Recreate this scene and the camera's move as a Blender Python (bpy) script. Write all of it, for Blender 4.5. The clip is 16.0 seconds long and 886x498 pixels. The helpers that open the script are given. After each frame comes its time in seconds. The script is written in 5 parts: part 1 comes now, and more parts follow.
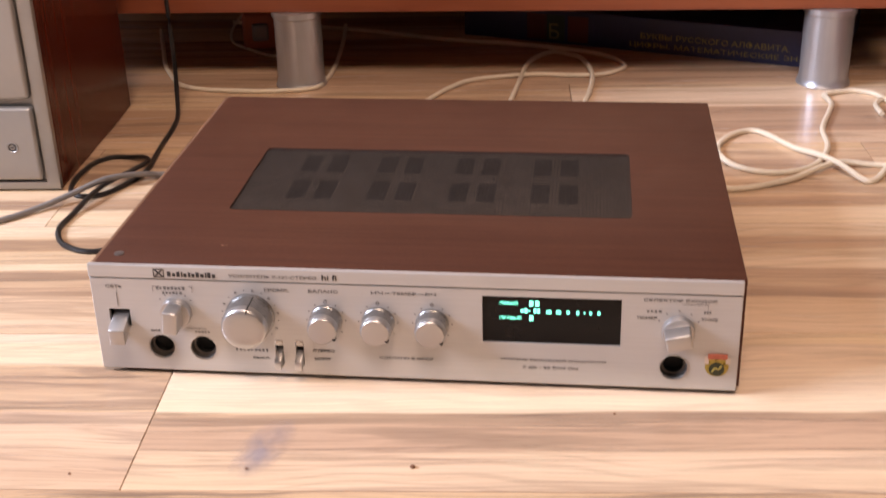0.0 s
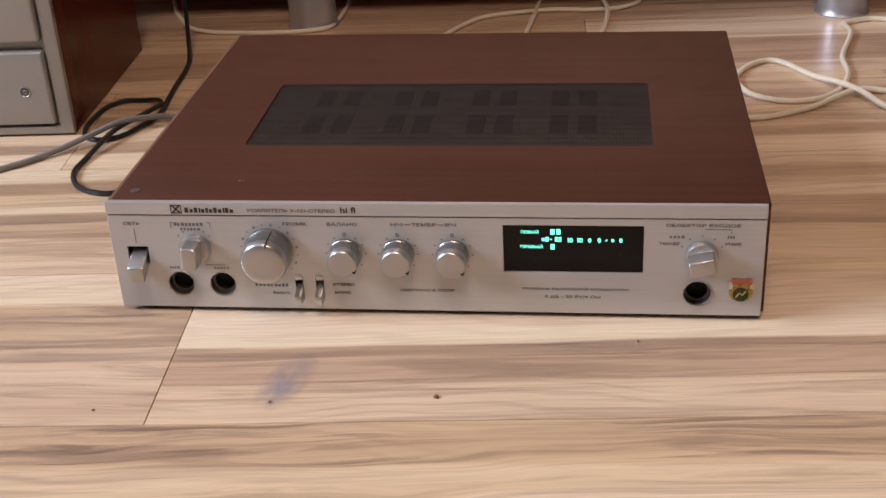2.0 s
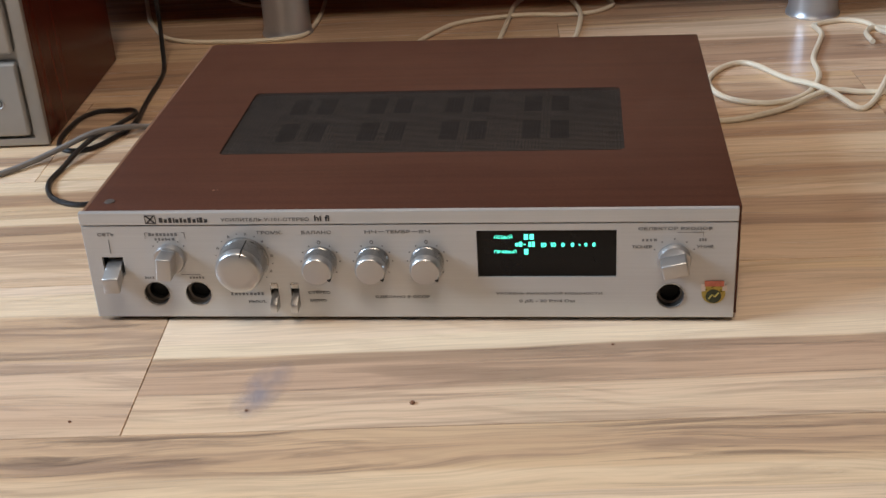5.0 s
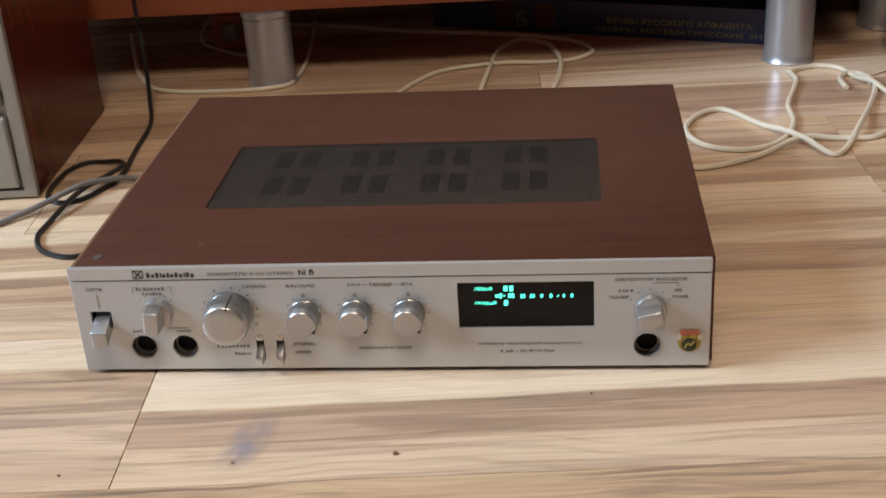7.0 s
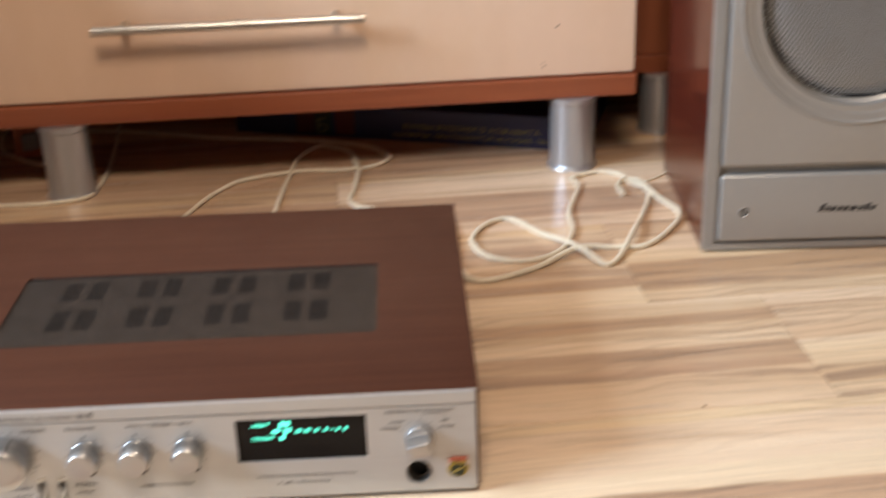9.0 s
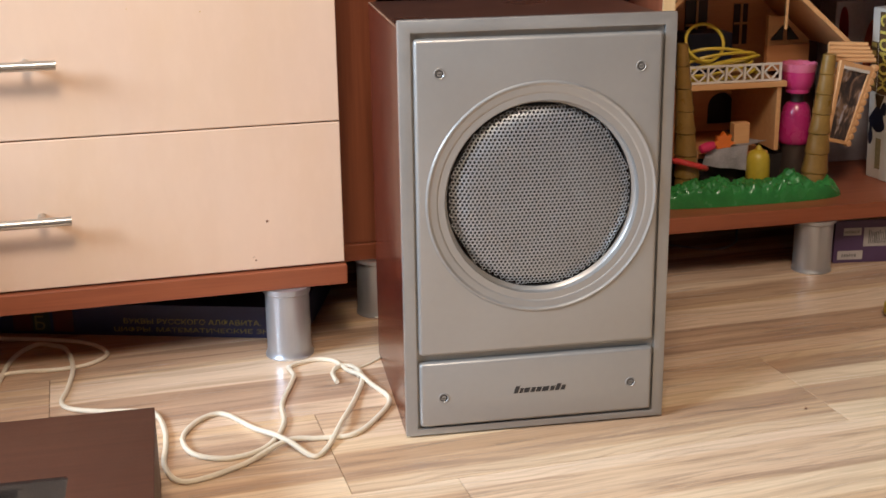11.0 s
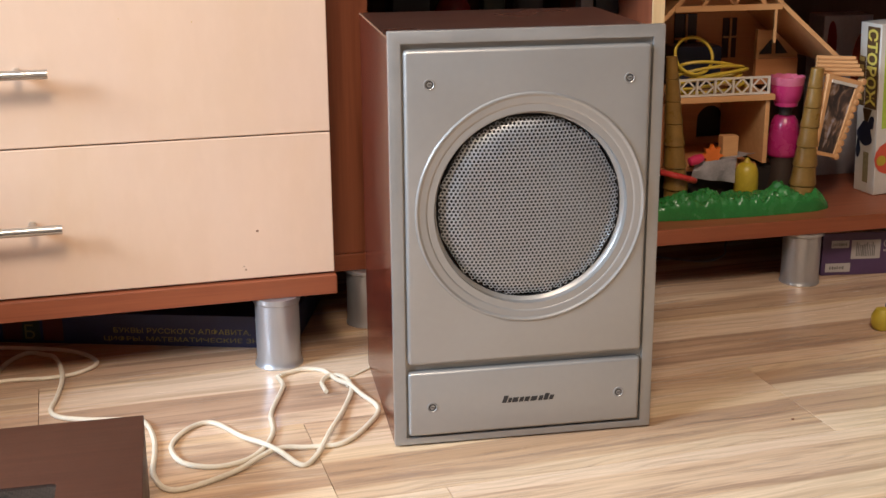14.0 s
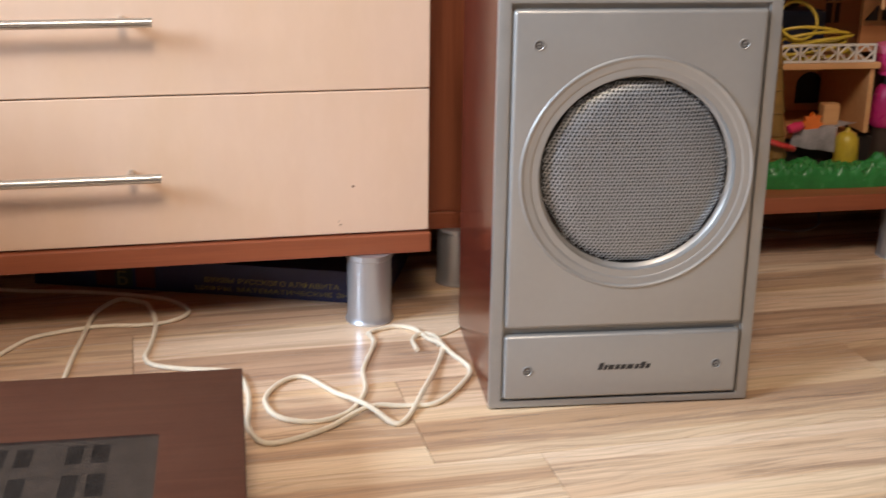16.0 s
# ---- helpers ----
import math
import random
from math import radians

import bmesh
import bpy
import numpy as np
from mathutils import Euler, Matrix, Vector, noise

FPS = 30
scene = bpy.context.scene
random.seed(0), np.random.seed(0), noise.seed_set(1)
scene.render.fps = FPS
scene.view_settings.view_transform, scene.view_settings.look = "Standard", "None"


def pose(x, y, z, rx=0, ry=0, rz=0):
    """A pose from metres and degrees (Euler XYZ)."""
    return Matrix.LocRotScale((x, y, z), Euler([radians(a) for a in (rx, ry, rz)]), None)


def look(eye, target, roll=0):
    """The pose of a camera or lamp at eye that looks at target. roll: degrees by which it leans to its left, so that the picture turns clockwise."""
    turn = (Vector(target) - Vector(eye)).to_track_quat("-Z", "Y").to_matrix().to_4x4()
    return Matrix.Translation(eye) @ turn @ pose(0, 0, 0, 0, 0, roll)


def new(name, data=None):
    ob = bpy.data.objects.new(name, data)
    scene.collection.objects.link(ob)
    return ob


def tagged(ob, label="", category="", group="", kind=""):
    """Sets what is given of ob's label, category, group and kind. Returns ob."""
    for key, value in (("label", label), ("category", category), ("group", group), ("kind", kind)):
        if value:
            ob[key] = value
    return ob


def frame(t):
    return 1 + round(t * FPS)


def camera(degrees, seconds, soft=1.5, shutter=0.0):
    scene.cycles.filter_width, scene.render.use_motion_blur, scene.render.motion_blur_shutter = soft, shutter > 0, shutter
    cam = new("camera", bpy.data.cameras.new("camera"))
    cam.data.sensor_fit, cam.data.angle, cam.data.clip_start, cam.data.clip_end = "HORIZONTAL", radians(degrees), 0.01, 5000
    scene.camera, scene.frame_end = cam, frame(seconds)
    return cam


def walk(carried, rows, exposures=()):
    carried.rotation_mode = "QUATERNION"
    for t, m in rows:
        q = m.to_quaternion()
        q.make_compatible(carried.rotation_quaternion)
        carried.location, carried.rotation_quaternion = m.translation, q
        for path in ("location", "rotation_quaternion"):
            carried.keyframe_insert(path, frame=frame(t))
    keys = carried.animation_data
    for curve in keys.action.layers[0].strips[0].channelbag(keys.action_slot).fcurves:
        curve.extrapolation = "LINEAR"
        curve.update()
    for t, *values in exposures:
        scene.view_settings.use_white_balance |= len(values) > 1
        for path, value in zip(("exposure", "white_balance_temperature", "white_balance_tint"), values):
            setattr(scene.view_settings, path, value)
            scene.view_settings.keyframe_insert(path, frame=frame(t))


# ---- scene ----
cam = camera(38.69, 16.0, soft=1.5, shutter=0.6)
PATH = [
    (0, (0.3301, -0.7209, 0.4505), (0.1163, 0.9786, -0.3717), -1.60),
    (0.5, (0.3272, -0.7164, 0.4361), (0.1190, 0.9614, -0.4308), -2.63),
    (1, (0.3191, -0.7184, 0.4277), (0.0928, 0.9425, -0.4668), -2.36),
    (1.5, (0.3217, -0.7223, 0.4333), (0.0837, 0.9410, -0.4536), -2.40),
    (2, (0.3256, -0.7210, 0.4339), (0.0926, 0.9443, -0.4506), -3.11),
    (2.5, (0.3227, -0.7217, 0.4332), (0.0938, 0.9452, -0.4494), -2.62),
    (3, (0.3233, -0.7216, 0.4328), (0.0959, 0.9445, -0.4518), -2.76),
    (3.5, (0.3251, -0.7222, 0.4333), (0.1032, 0.9452, -0.4503), -2.92),
    (4, (0.3284, -0.7226, 0.4346), (0.1094, 0.9451, -0.4489), -3.09),
    (6.3, (0.3338, -0.7295, 0.4419), (0.1418, 0.9563, -0.4131), -3.85),
    (6.5, (0.3354, -0.7320, 0.4440), (0.1380, 0.9565, -0.4044), -3.81),
    (7, (0.3382, -0.7341, 0.4555), (0.1492, 0.9620, -0.3797), -3.77),
    (7.5, (0.3406, -0.7357, 0.4660), (0.1800, 0.9683, -0.3589), -3.30),
    (8, (0.3361, -0.7400, 0.4704), (0.1995, 0.9594, -0.3682), -2.61),
    (8.5, (0.3519, -0.7422, 0.4882), (0.2460, 0.9576, -0.3540), -3.22),
    (9, (0.3899, -0.7479, 0.5220), (0.4390, 0.9884, -0.2479), -1.92),
    (9.5, (0.4127, -0.7580, 0.5390), (0.5875, 1.0011, -0.1576), -1.00),
    (10, (0.4502, -0.7723, 0.5670), (0.7373, 0.9921, -0.0769), -1.31),
    (10.2, (0.4591, -0.7735, 0.5686), (0.7916, 0.9901, -0.0553), -1.85),
    (12.3, (0.4751, -0.7830, 0.5685), (0.8777, 0.9983, 0.0441), -0.23),
    (12.5, (0.4748, -0.7825, 0.5679), (0.8719, 0.9985, 0.0382), -0.08),
    (13, (0.4733, -0.7842, 0.5664), (0.8750, 0.9948, 0.0337), -0.23),
    (13.5, (0.4744, -0.7854, 0.5657), (0.8704, 0.9948, 0.0329), -0.23),
    (14, (0.4721, -0.7846, 0.5668), (0.8652, 0.9947, 0.0285), -0.45),
    (14.5, (0.4723, -0.7814, 0.5662), (0.8547, 0.9965, 0.0158), -0.32),
    (15, (0.4657, -0.7783, 0.5655), (0.8440, 0.9976, 0.0056), 0.34),
    (15.5, (0.4511, -0.7715, 0.5736), (0.8068, 1.0043, -0.0008), 1.08),
    (16, (0.4363, -0.7619, 0.5716), (0.7351, 1.0137, -0.0350), 0.75),
]
EXPOSURES = [(0.0, 0.45, 6900, 32), (0.6, 0.19, 6850, 31), (1.5, -0.15, 6600, 27), (2.5, -0.15, 6440, 21),
             (3.5, -0.14, 6150, 14), (4.2, -0.14, 6150, 14), (6.5, -0.10, 6150, 14), (7.2, 0.04, 6130, 13),
             (8.0, 0.38, 6080, 12), (8.5, 0.37, 6180, 13), (9.0, 0.40, 6380, 15), (9.5, 0.54, 6280, 14),
             (10.0, 0.54, 6230, 15), (10.2, 0.57, 6230, 15), (12.5, 0.69, 6280, 15), (15.0, 0.67, 6250, 16), (16.0, 0.58, 6220, 16)]
walk(cam, [(t, look(eye, target, roll)) for t, eye, target, roll in PATH], EXPOSURES)

# ---- world and light ----
world = bpy.data.worlds.new("sky")
scene.world = world
world.use_nodes = True
wn = world.node_tree.nodes
sky = wn.new("ShaderNodeTexSky")
sky.sky_type, sky.sun_disc = "NISHITA", False
sky.sun_elevation, sky.sun_rotation = radians(38), radians(200)
world.node_tree.links.new(sky.outputs[0], wn["Background"].inputs[0])
wn["Background"].inputs[1].default_value = 0.1

# room: x from WX0 to WX1, y from WY0 to WY1
WX0, WX1, WY0, WY1, WZ = -2.5, 2.6, -3.4, 1.22, 2.75
WIN_Y0, WIN_Y1, WIN_Z0, WIN_Z1 = -1.45, -0.05, 1.15, 2.30


def window_lamp(name, energy, at, target, sx, sy, colour):
    data = bpy.data.lights.new(name, "AREA")
    data.shape, data.size, data.size_y, data.energy, data.color = "RECTANGLE", sx, sy, energy, colour
    ob = new(name, data)
    ob.matrix_world = look(at, target)
    return ob


# blue daylight from the window in the west wall
window_lamp("window_light", 136, (WX0 + 0.02, (WIN_Y0 + WIN_Y1) / 2, (WIN_Z0 + WIN_Z1) / 2),
            (0.30, 0.15, 0.1), WIN_Y1 - WIN_Y0 - 0.1, WIN_Z1 - WIN_Z0 - 0.1, (0.68, 0.86, 1.0))
# the room's ceiling lamp, which gives the soft, warmer shadow under the drawer handles
lamp = bpy.data.lights.new("ceiling_light", "AREA")
lamp.shape, lamp.size, lamp.energy, lamp.color = "DISK", 0.70, 31, (1.0, 0.82, 0.60)
lamp_ob = new("ceiling_light", lamp)
lamp_ob.matrix_world = look((0.35, -1.25, 2.42), (0.45, 0.20, 0.1))

# ---- materials ----


class Mat:
    """A node material with a Principled shader and short ways to add nodes."""

    def __init__(self, name, colour=(0.5, 0.5, 0.5), rough=0.5, metal=0.0, spec=0.5):
        self.m = bpy.data.materials.new(name)
        self.m.use_nodes = True
        self.t = self.m.node_tree
        self.b = self.t.nodes["Principled BSDF"]
        self.b.inputs["Base Color"].default_value = (*colour, 1)
        self.b.inputs["Roughness"].default_value = rough
        self.b.inputs["Metallic"].default_value = metal
        self.b.inputs["Specular IOR Level"].default_value = spec

    def node(self, kind, **values):
        n = self.t.nodes.new(kind)
        for k, v in values.items():
            n.inputs[k].default_value = v
        return n

    def link(self, a, b):
        self.t.links.new(a, b)

    def coords(self, scale=(1, 1, 1), shuffle=False):
        tc = self.node("ShaderNodeTexCoord")
        mp = self.node("ShaderNodeMapping")
        mp.inputs["Scale"].default_value = scale
        self.link(tc.outputs["Object"], mp.inputs["Vector"])
        if shuffle:
            info = self.node("ShaderNodeObjectInfo")
            mul = self.node("ShaderNodeMath")
            mul.operation = "MULTIPLY"
            mul.inputs[1].default_value = 37.0
            self.link(info.outputs["Random"], mul.inputs[0])
            comb = self.node("ShaderNodeCombineXYZ")
            for i in range(3):
                self.link(mul.outputs[0], comb.inputs[i])
            self.link(comb.outputs[0], mp.inputs["Location"])
        return mp.outputs["Vector"]

    def noise(self, vec, scale=5.0, detail=3.0, rough=0.5, distort=0.0):
        n = self.node("ShaderNodeTexNoise", Scale=scale, Detail=detail, Roughness=rough, Distortion=distort)
        self.link(vec, n.inputs["Vector"])
        return n.outputs["Fac"]

    def ramp(self, fac, *stops):
        r = self.node("ShaderNodeValToRGB")
        e = r.color_ramp.elements
        while len(e) < len(stops):
            e.new(0.5)
        for el, (p, c) in zip(e, stops):
            el.position = p
            el.color = (*c, 1) if isinstance(c, tuple) else (c, c, c, 1)
        self.link(fac, r.inputs["Fac"])
        return r.outputs["Color"]

    def mix(self, fac, a, b, mode="MIX"):
        n = self.node("ShaderNodeMix")
        n.data_type, n.blend_type = "RGBA", mode
        for k, v in ((0, fac), (6, a), (7, b)):
            if isinstance(v, (int, float)):
                n.inputs[k].default_value = v
            elif isinstance(v, tuple):
                n.inputs[k].default_value = (*v, 1)
            else:
                self.link(v, n.inputs[k])
        return n.outputs[2]

    def colour(self, out):
        self.link(out, self.b.inputs["Base Color"])
        return self

    def roughness(self, out):
        self.link(out, self.b.inputs["Roughness"])
        return self

    def bump(self, height, strength=0.2, distance=0.001):
        n = self.node("ShaderNodeBump", Strength=strength, Distance=distance)
        self.link(height, n.inputs["Height"])
        self.link(n.outputs["Normal"], self.b.inputs["Normal"])
        return self


ROW = 0.1892   # width of a laminate plank


def simple(name, colour, rough=0.5, metal=0.0, spec=0.5, vary=0.12, scale=30.0, bump=0.0):
    """A plain surface with slight two-scale variation in tone and gloss."""
    k = Mat(name, colour, rough, metal, spec)
    v = k.coords()
    big, small = k.noise(v, scale, 3), k.noise(v, scale * 9, 3)
    dark = tuple(c * (1 - vary) for c in colour)
    light = tuple(min(1, c * (1 + vary)) for c in colour)
    k.colour(k.ramp(k.mix(0.35, big, small), (0.3, dark), (0.7, light)))
    k.roughness(k.ramp(big, (0.3, max(0.03, rough - 0.06)), (0.7, min(1, rough + 0.06))))
    if bump:
        k.bump(small, bump, 0.0005)
    return k.m


def laminate(staves, sweep=0.045, veins=1.0):
    """Light striped laminate: printed strips (upper edge across the plank, tone) with long grey-brown streaks along x."""
    k = Mat("laminate", (0.6, 0.45, 0.3), 0.25)
    v = k.coords((1, 1, 1), shuffle=True)
    warp = k.noise(k.coords((1.7, 6.5, 1), shuffle=True), 1.0, 3, 0.55)
    sep = k.node("ShaderNodeSeparateXYZ")
    k.link(v, sep.inputs[0])
    shift = k.node("ShaderNodeMath")
    shift.operation = "MULTIPLY_ADD"
    shift.inputs[1].default_value = sweep
    k.link(warp, shift.inputs[0])
    k.link(sep.outputs[1], shift.inputs[2])
    comb = k.node("ShaderNodeCombineXYZ")
    k.link(sep.outputs[0], comb.inputs[0])
    k.link(shift.outputs[0], comb.inputs[1])

    def stretched(sx, sy, detail, rough, distort=0.0):
        mp = k.node("ShaderNodeMapping")
        mp.inputs["Scale"].default_value = (sx, sy, 1)
        k.link(comb.outputs[0], mp.inputs["Vector"])
        return k.noise(mp.outputs[0], 1.0, detail, rough, distort)

    band = stretched(0.75, 25, 2, 0.5, 0.25)
    streak = stretched(5.5, 150, 5, 0.68, 0.5)
    wide = stretched(3.0, 56, 4, 0.62, 0.6)
    grain = stretched(10, 520, 3, 0.6)
    cloud = stretched(2.5, 7, 2, 0.5)
    # printed strips, each with a tone of its own and a slightly wavy border
    local = k.node("ShaderNodeSeparateXYZ")
    k.link(k.coords(), local.inputs[0])
    wavy = k.node("ShaderNodeMath")
    wavy.operation = "MULTIPLY_ADD"
    wavy.inputs[1].default_value = 0.016
    k.link(stretched(2.2, 30, 3, 0.6), wavy.inputs[0])
    k.link(local.outputs[1], wavy.inputs[2])
    across = k.node("ShaderNodeMath")
    across.operation = "MULTIPLY_ADD"
    across.inputs[1].default_value, across.inputs[2].default_value = 1 / ROW, 0.5 - 0.008 / ROW
    k.link(wavy.outputs[0], across.inputs[0])
    stops, low = [], 0.0
    for high, depth in staves:
        stops += [(min(low + 0.012, 1.0), 0.27 + 0.32 * depth), (max(high - 0.012, low + 0.013), 0.27 + 0.32 * depth)]
        low = high
    print_tone = k.ramp(across.outputs[0], *stops)
    tone = k.node("ShaderNodeSeparateColor")
    stave = k.node("ShaderNodeTexVoronoi", Scale=17.0, Randomness=1.0)
    stave.voronoi_dimensions = "1D"
    k.link(shift.outputs[0], stave.inputs["W"])
    k.link(stave.outputs["Color"], tone.inputs[0])
    band = k.mix(0.80, band, print_tone)
    base = k.ramp(band, (0.27, (0.41, 0.27, 0.185)), (0.37, (0.585, 0.41, 0.285)), (0.44, (0.77, 0.58, 0.405)), (0.51, (0.88, 0.71, 0.53)), (0.60, (0.92, 0.78, 0.61)))
    base = k.mix(k.ramp(cloud, (0.44, 0.0), (0.62, 0.22)), base, (0.70, 0.515, 0.405))
    mask = k.ramp(band, (0.33, 1.0), (0.42, 0.80), (0.50, 0.38), (0.56, 0.10))
    broad = k.mix(1.0, k.ramp(wide, (0.35, 0.95), (0.43, 0.58), (0.49, 0.0)), mask, "MULTIPLY")
    base = k.mix(0.8, base, k.ramp(tone.outputs[1], (0.0, (0.84, 0.78, 0.70)), (0.25, (0.99, 0.94, 0.82)), (0.6, (1.0, 0.99, 0.96)), (0.8, (1.0, 0.96, 0.95)), (1.0, (0.91, 0.85, 0.80))), "MULTIPLY")
    c = k.mix(broad, base, (0.36, 0.245, 0.175))
    lines = k.ramp(streak, (0.33, min(1.0, 0.70 * veins)), (0.41, min(1.0, 0.28 * veins)), (0.465, 0.0))
    c = k.mix(k.mix(1.0, lines, mask, "MULTIPLY"), c, (0.16, 0.108, 0.080))
    # fine ripples that swing into arches, in some planks stronger than in others
    swing = stretched(4.5, 10, 2, 0.5)
    ripple = k.node("ShaderNodeMath")
    ripple.operation = "MULTIPLY_ADD"
    ripple.inputs[1].default_value = 42.0
    k.link(swing, ripple.inputs[0])
    rows = k.node("ShaderNodeMath")
    rows.operation = "MULTIPLY"
    rows.inputs[1].default_value = 520.0
    k.link(sep.outputs[1], rows.inputs[0])
    k.link(rows.outputs[0], ripple.inputs[2])
    wave = k.node("ShaderNodeMath")
    wave.operation = "SINE"
    k.link(ripple.outputs[0], wave.inputs[0])
    half = k.node("ShaderNodeMath")
    half.operation = "MULTIPLY_ADD"
    half.inputs[1].default_value = half.inputs[2].default_value = 0.5
    k.link(wave.outputs[0], half.inputs[0])
    arcs = k.mix(1.0, k.ramp(half.outputs[0], (0.60, 0.0), (0.97, 0.40)), k.ramp(cloud, (0.40, 0.15), (0.60, 1.0)), "MULTIPLY")
    arcs = k.mix(1.0, arcs, k.ramp(streak, (0.35, 1.0), (0.65, 0.35)), "MULTIPLY")
    c = k.mix(arcs, c, (0.36, 0.245, 0.175))
    c = k.mix(k.ramp(grain, (0.36, 0.20), (0.55, 0.0)), c, (0.26, 0.18, 0.125))
    info = k.node("ShaderNodeObjectInfo")
    c = k.mix(0.38, c, k.ramp(info.outputs["Random"], (0.0, (0.86, 0.76, 0.60)), (0.35, (0.97, 0.92, 0.86)), (0.7, (1.0, 0.98, 0.98)), (1.0, (0.92, 0.82, 0.64))), "MULTIPLY")
    k.colour(c)
    k.roughness(k.ramp(streak, (0.3, 0.30), (0.7, 0.20)))
    k.bump(k.mix(0.5, streak, grain), 0.06, 0.0006)
    return k.m


def wood(name, light, dark, rough, along="z", sx=3.0, sy=40.0, bump=0.05, contrast=(0.35, 0.65), spec=0.5, coat=0.0, mottle=None):
    """A veneer whose grain runs along one axis."""
    k = Mat(name, light, rough, 0.0, spec)
    sc = {"x": (sx, sy, sy), "y": (sy, sx, sy), "z": (sy, sy, sx)}[along]
    fine = {"x": (sx * 3, sy * 6, sy * 6), "y": (sy * 6, sx * 3, sy * 6), "z": (sy * 6, sy * 6, sx * 3)}[along]
    g = k.noise(k.coords(sc), 1.0, 4, 0.6, 0.6)
    f = k.noise(k.coords(fine), 1.0, 2, 0.5)
    cloud = k.noise(k.coords(), 6.0, 2)
    c = k.ramp(k.mix(0.3, g, f), (contrast[0], dark), (contrast[1], light))
    c = k.mix(k.ramp(cloud, (0.35, 0.0), (0.7, 0.25)), c, tuple(x * 0.8 for x in light))
    if mottle:
        c = k.mix(k.ramp(k.noise(k.coords((9, 9, 4)), 1.0, 3, 0.55), (0.40, 0.0), (0.68, 0.65)), c, mottle)
        c = k.mix(k.ramp(k.noise(k.coords((70, 70, 30)), 1.0, 3, 0.6), (0.45, 0.0), (0.75, 0.30)), c, light)
    k.colour(c)
    k.roughness(k.ramp(cloud, (0.3, rough - 0.04), (0.7, rough + 0.05)))
    if bump:
        k.bump(f, bump, 0.0004)
    k.b.inputs["Coat Weight"].default_value = coat
    k.b.inputs["Coat Roughness"].default_value = 0.08
    return k.m


def brushed(name, colour, rough, metal, along="x"):
    k = Mat(name, colour, rough, metal)
    sc = {"x": (6, 900, 900), "z": (900, 900, 6)}[along]
    f = k.noise(k.coords(sc), 1.0, 3, 0.6)
    big = k.noise(k.coords(), 14.0, 3)
    k.colour(k.ramp(k.mix(0.5, f, big), (0.3, tuple(c * 0.9 for c in colour)), (0.7, tuple(min(1, c * 1.06) for c in colour))))
    k.roughness(k.ramp(f, (0.3, rough - 0.05), (0.7, rough + 0.08)))
    k.bump(f, 0.03, 0.0002)
    return k.m


def glow(name, colour, strength):
    k = Mat(name, (0.02, 0.02, 0.02), 0.4)
    k.b.inputs["Emission Color"].default_value = (*colour, 1)
    k.b.inputs["Emission Strength"].default_value = strength
    return k.m


M_SUB = simple("dark_joint", (0.10, 0.065, 0.04), 0.8)
# tones of the unseen walls are kept dark to hold down bounced light
M_WALL = simple("wall_paint", (0.20, 0.145, 0.10), 0.85, vary=0.05, scale=4, bump=0.2)
M_WALLD = simple("dark_unseen_wall", (0.075, 0.052, 0.038), 0.85, vary=0.1, scale=8)
M_CEIL = simple("ceiling_paint", (0.52, 0.50, 0.47), 0.9, vary=0.03, scale=3)
M_MAPLE = wood("pale_maple", (0.80, 0.580, 0.430), (0.725, 0.505, 0.365), 0.42, "z", 1.2, 7, 0.015, (0.25, 0.8), mottle=(0.74, 0.515, 0.345))
M_MAHOG = wood("red_brown_board", (0.33, 0.095, 0.040), (0.23, 0.060, 0.026), 0.38, "x", 3, 60, 0.03)
M_MAHOG_V = wood("red_brown_panel", (0.31, 0.095, 0.043), (0.215, 0.060, 0.027), 0.40, "z", 3, 60, 0.03)
M_BACK = wood("dull_brown_board", (0.115, 0.058, 0.040), (0.085, 0.042, 0.028), 0.55, "z", 3, 60, 0.03)
M_EDGE = wood("pale_edge_band", (0.72, 0.50, 0.26), (0.62, 0.40, 0.20), 0.45, "z", 3, 60, 0.02)
M_SIDE = wood("glossy_mahogany", (0.120, 0.026, 0.014), (0.080, 0.015, 0.008), 0.20, "z", 4, 70, 0.02, spec=0.22)
M_TOP_DARK = wood("dull_dark_top", (0.058, 0.026, 0.019), (0.040, 0.017, 0.012), 0.30, "x", 4, 70, 0.02)
M_SILVER = simple("silver_paint", (0.350, 0.335, 0.318), 0.37, 0.45, vary=0.035, scale=14, bump=0.02)
M_SILVER_D = simple("silver_frame", (0.315, 0.300, 0.283), 0.38, 0.42, vary=0.05, scale=20, bump=0.03)
for m in (M_SILVER, M_SILVER_D):
    lacquer = m.node_tree.nodes["Principled BSDF"]
    lacquer.inputs["Coat Weight"].default_value, lacquer.inputs["Coat Roughness"].default_value = 0.35, 0.16
M_GRILLE = simple("steel_mesh", (0.40, 0.415, 0.435), 0.46, 0.75, vary=0.06, scale=80)
M_LEG = brushed("matt_aluminium", (0.56, 0.57, 0.60), 0.34, 0.75, "z")
M_STEEL = brushed("brushed_steel", (0.55, 0.53, 0.50), 0.28, 0.95, "x")
M_PANEL = brushed("aluminium_panel", (0.525, 0.512, 0.502), 0.38, 0.45, "x")
M_KNOB = simple("polished_aluminium", (0.50, 0.49, 0.485), 0.30, 0.85, vary=0.02, scale=8)
M_KNOB_SIDE = brushed("turned_aluminium", (0.34, 0.335, 0.33), 0.30, 0.9, "x")
M_SLEEVE = simple("dark_metal", (0.10, 0.085, 0.075), 0.4, 0.7, vary=0.3)
M_BLACK = simple("black_plastic", (0.012, 0.012, 0.013), 0.4, vary=0.3)
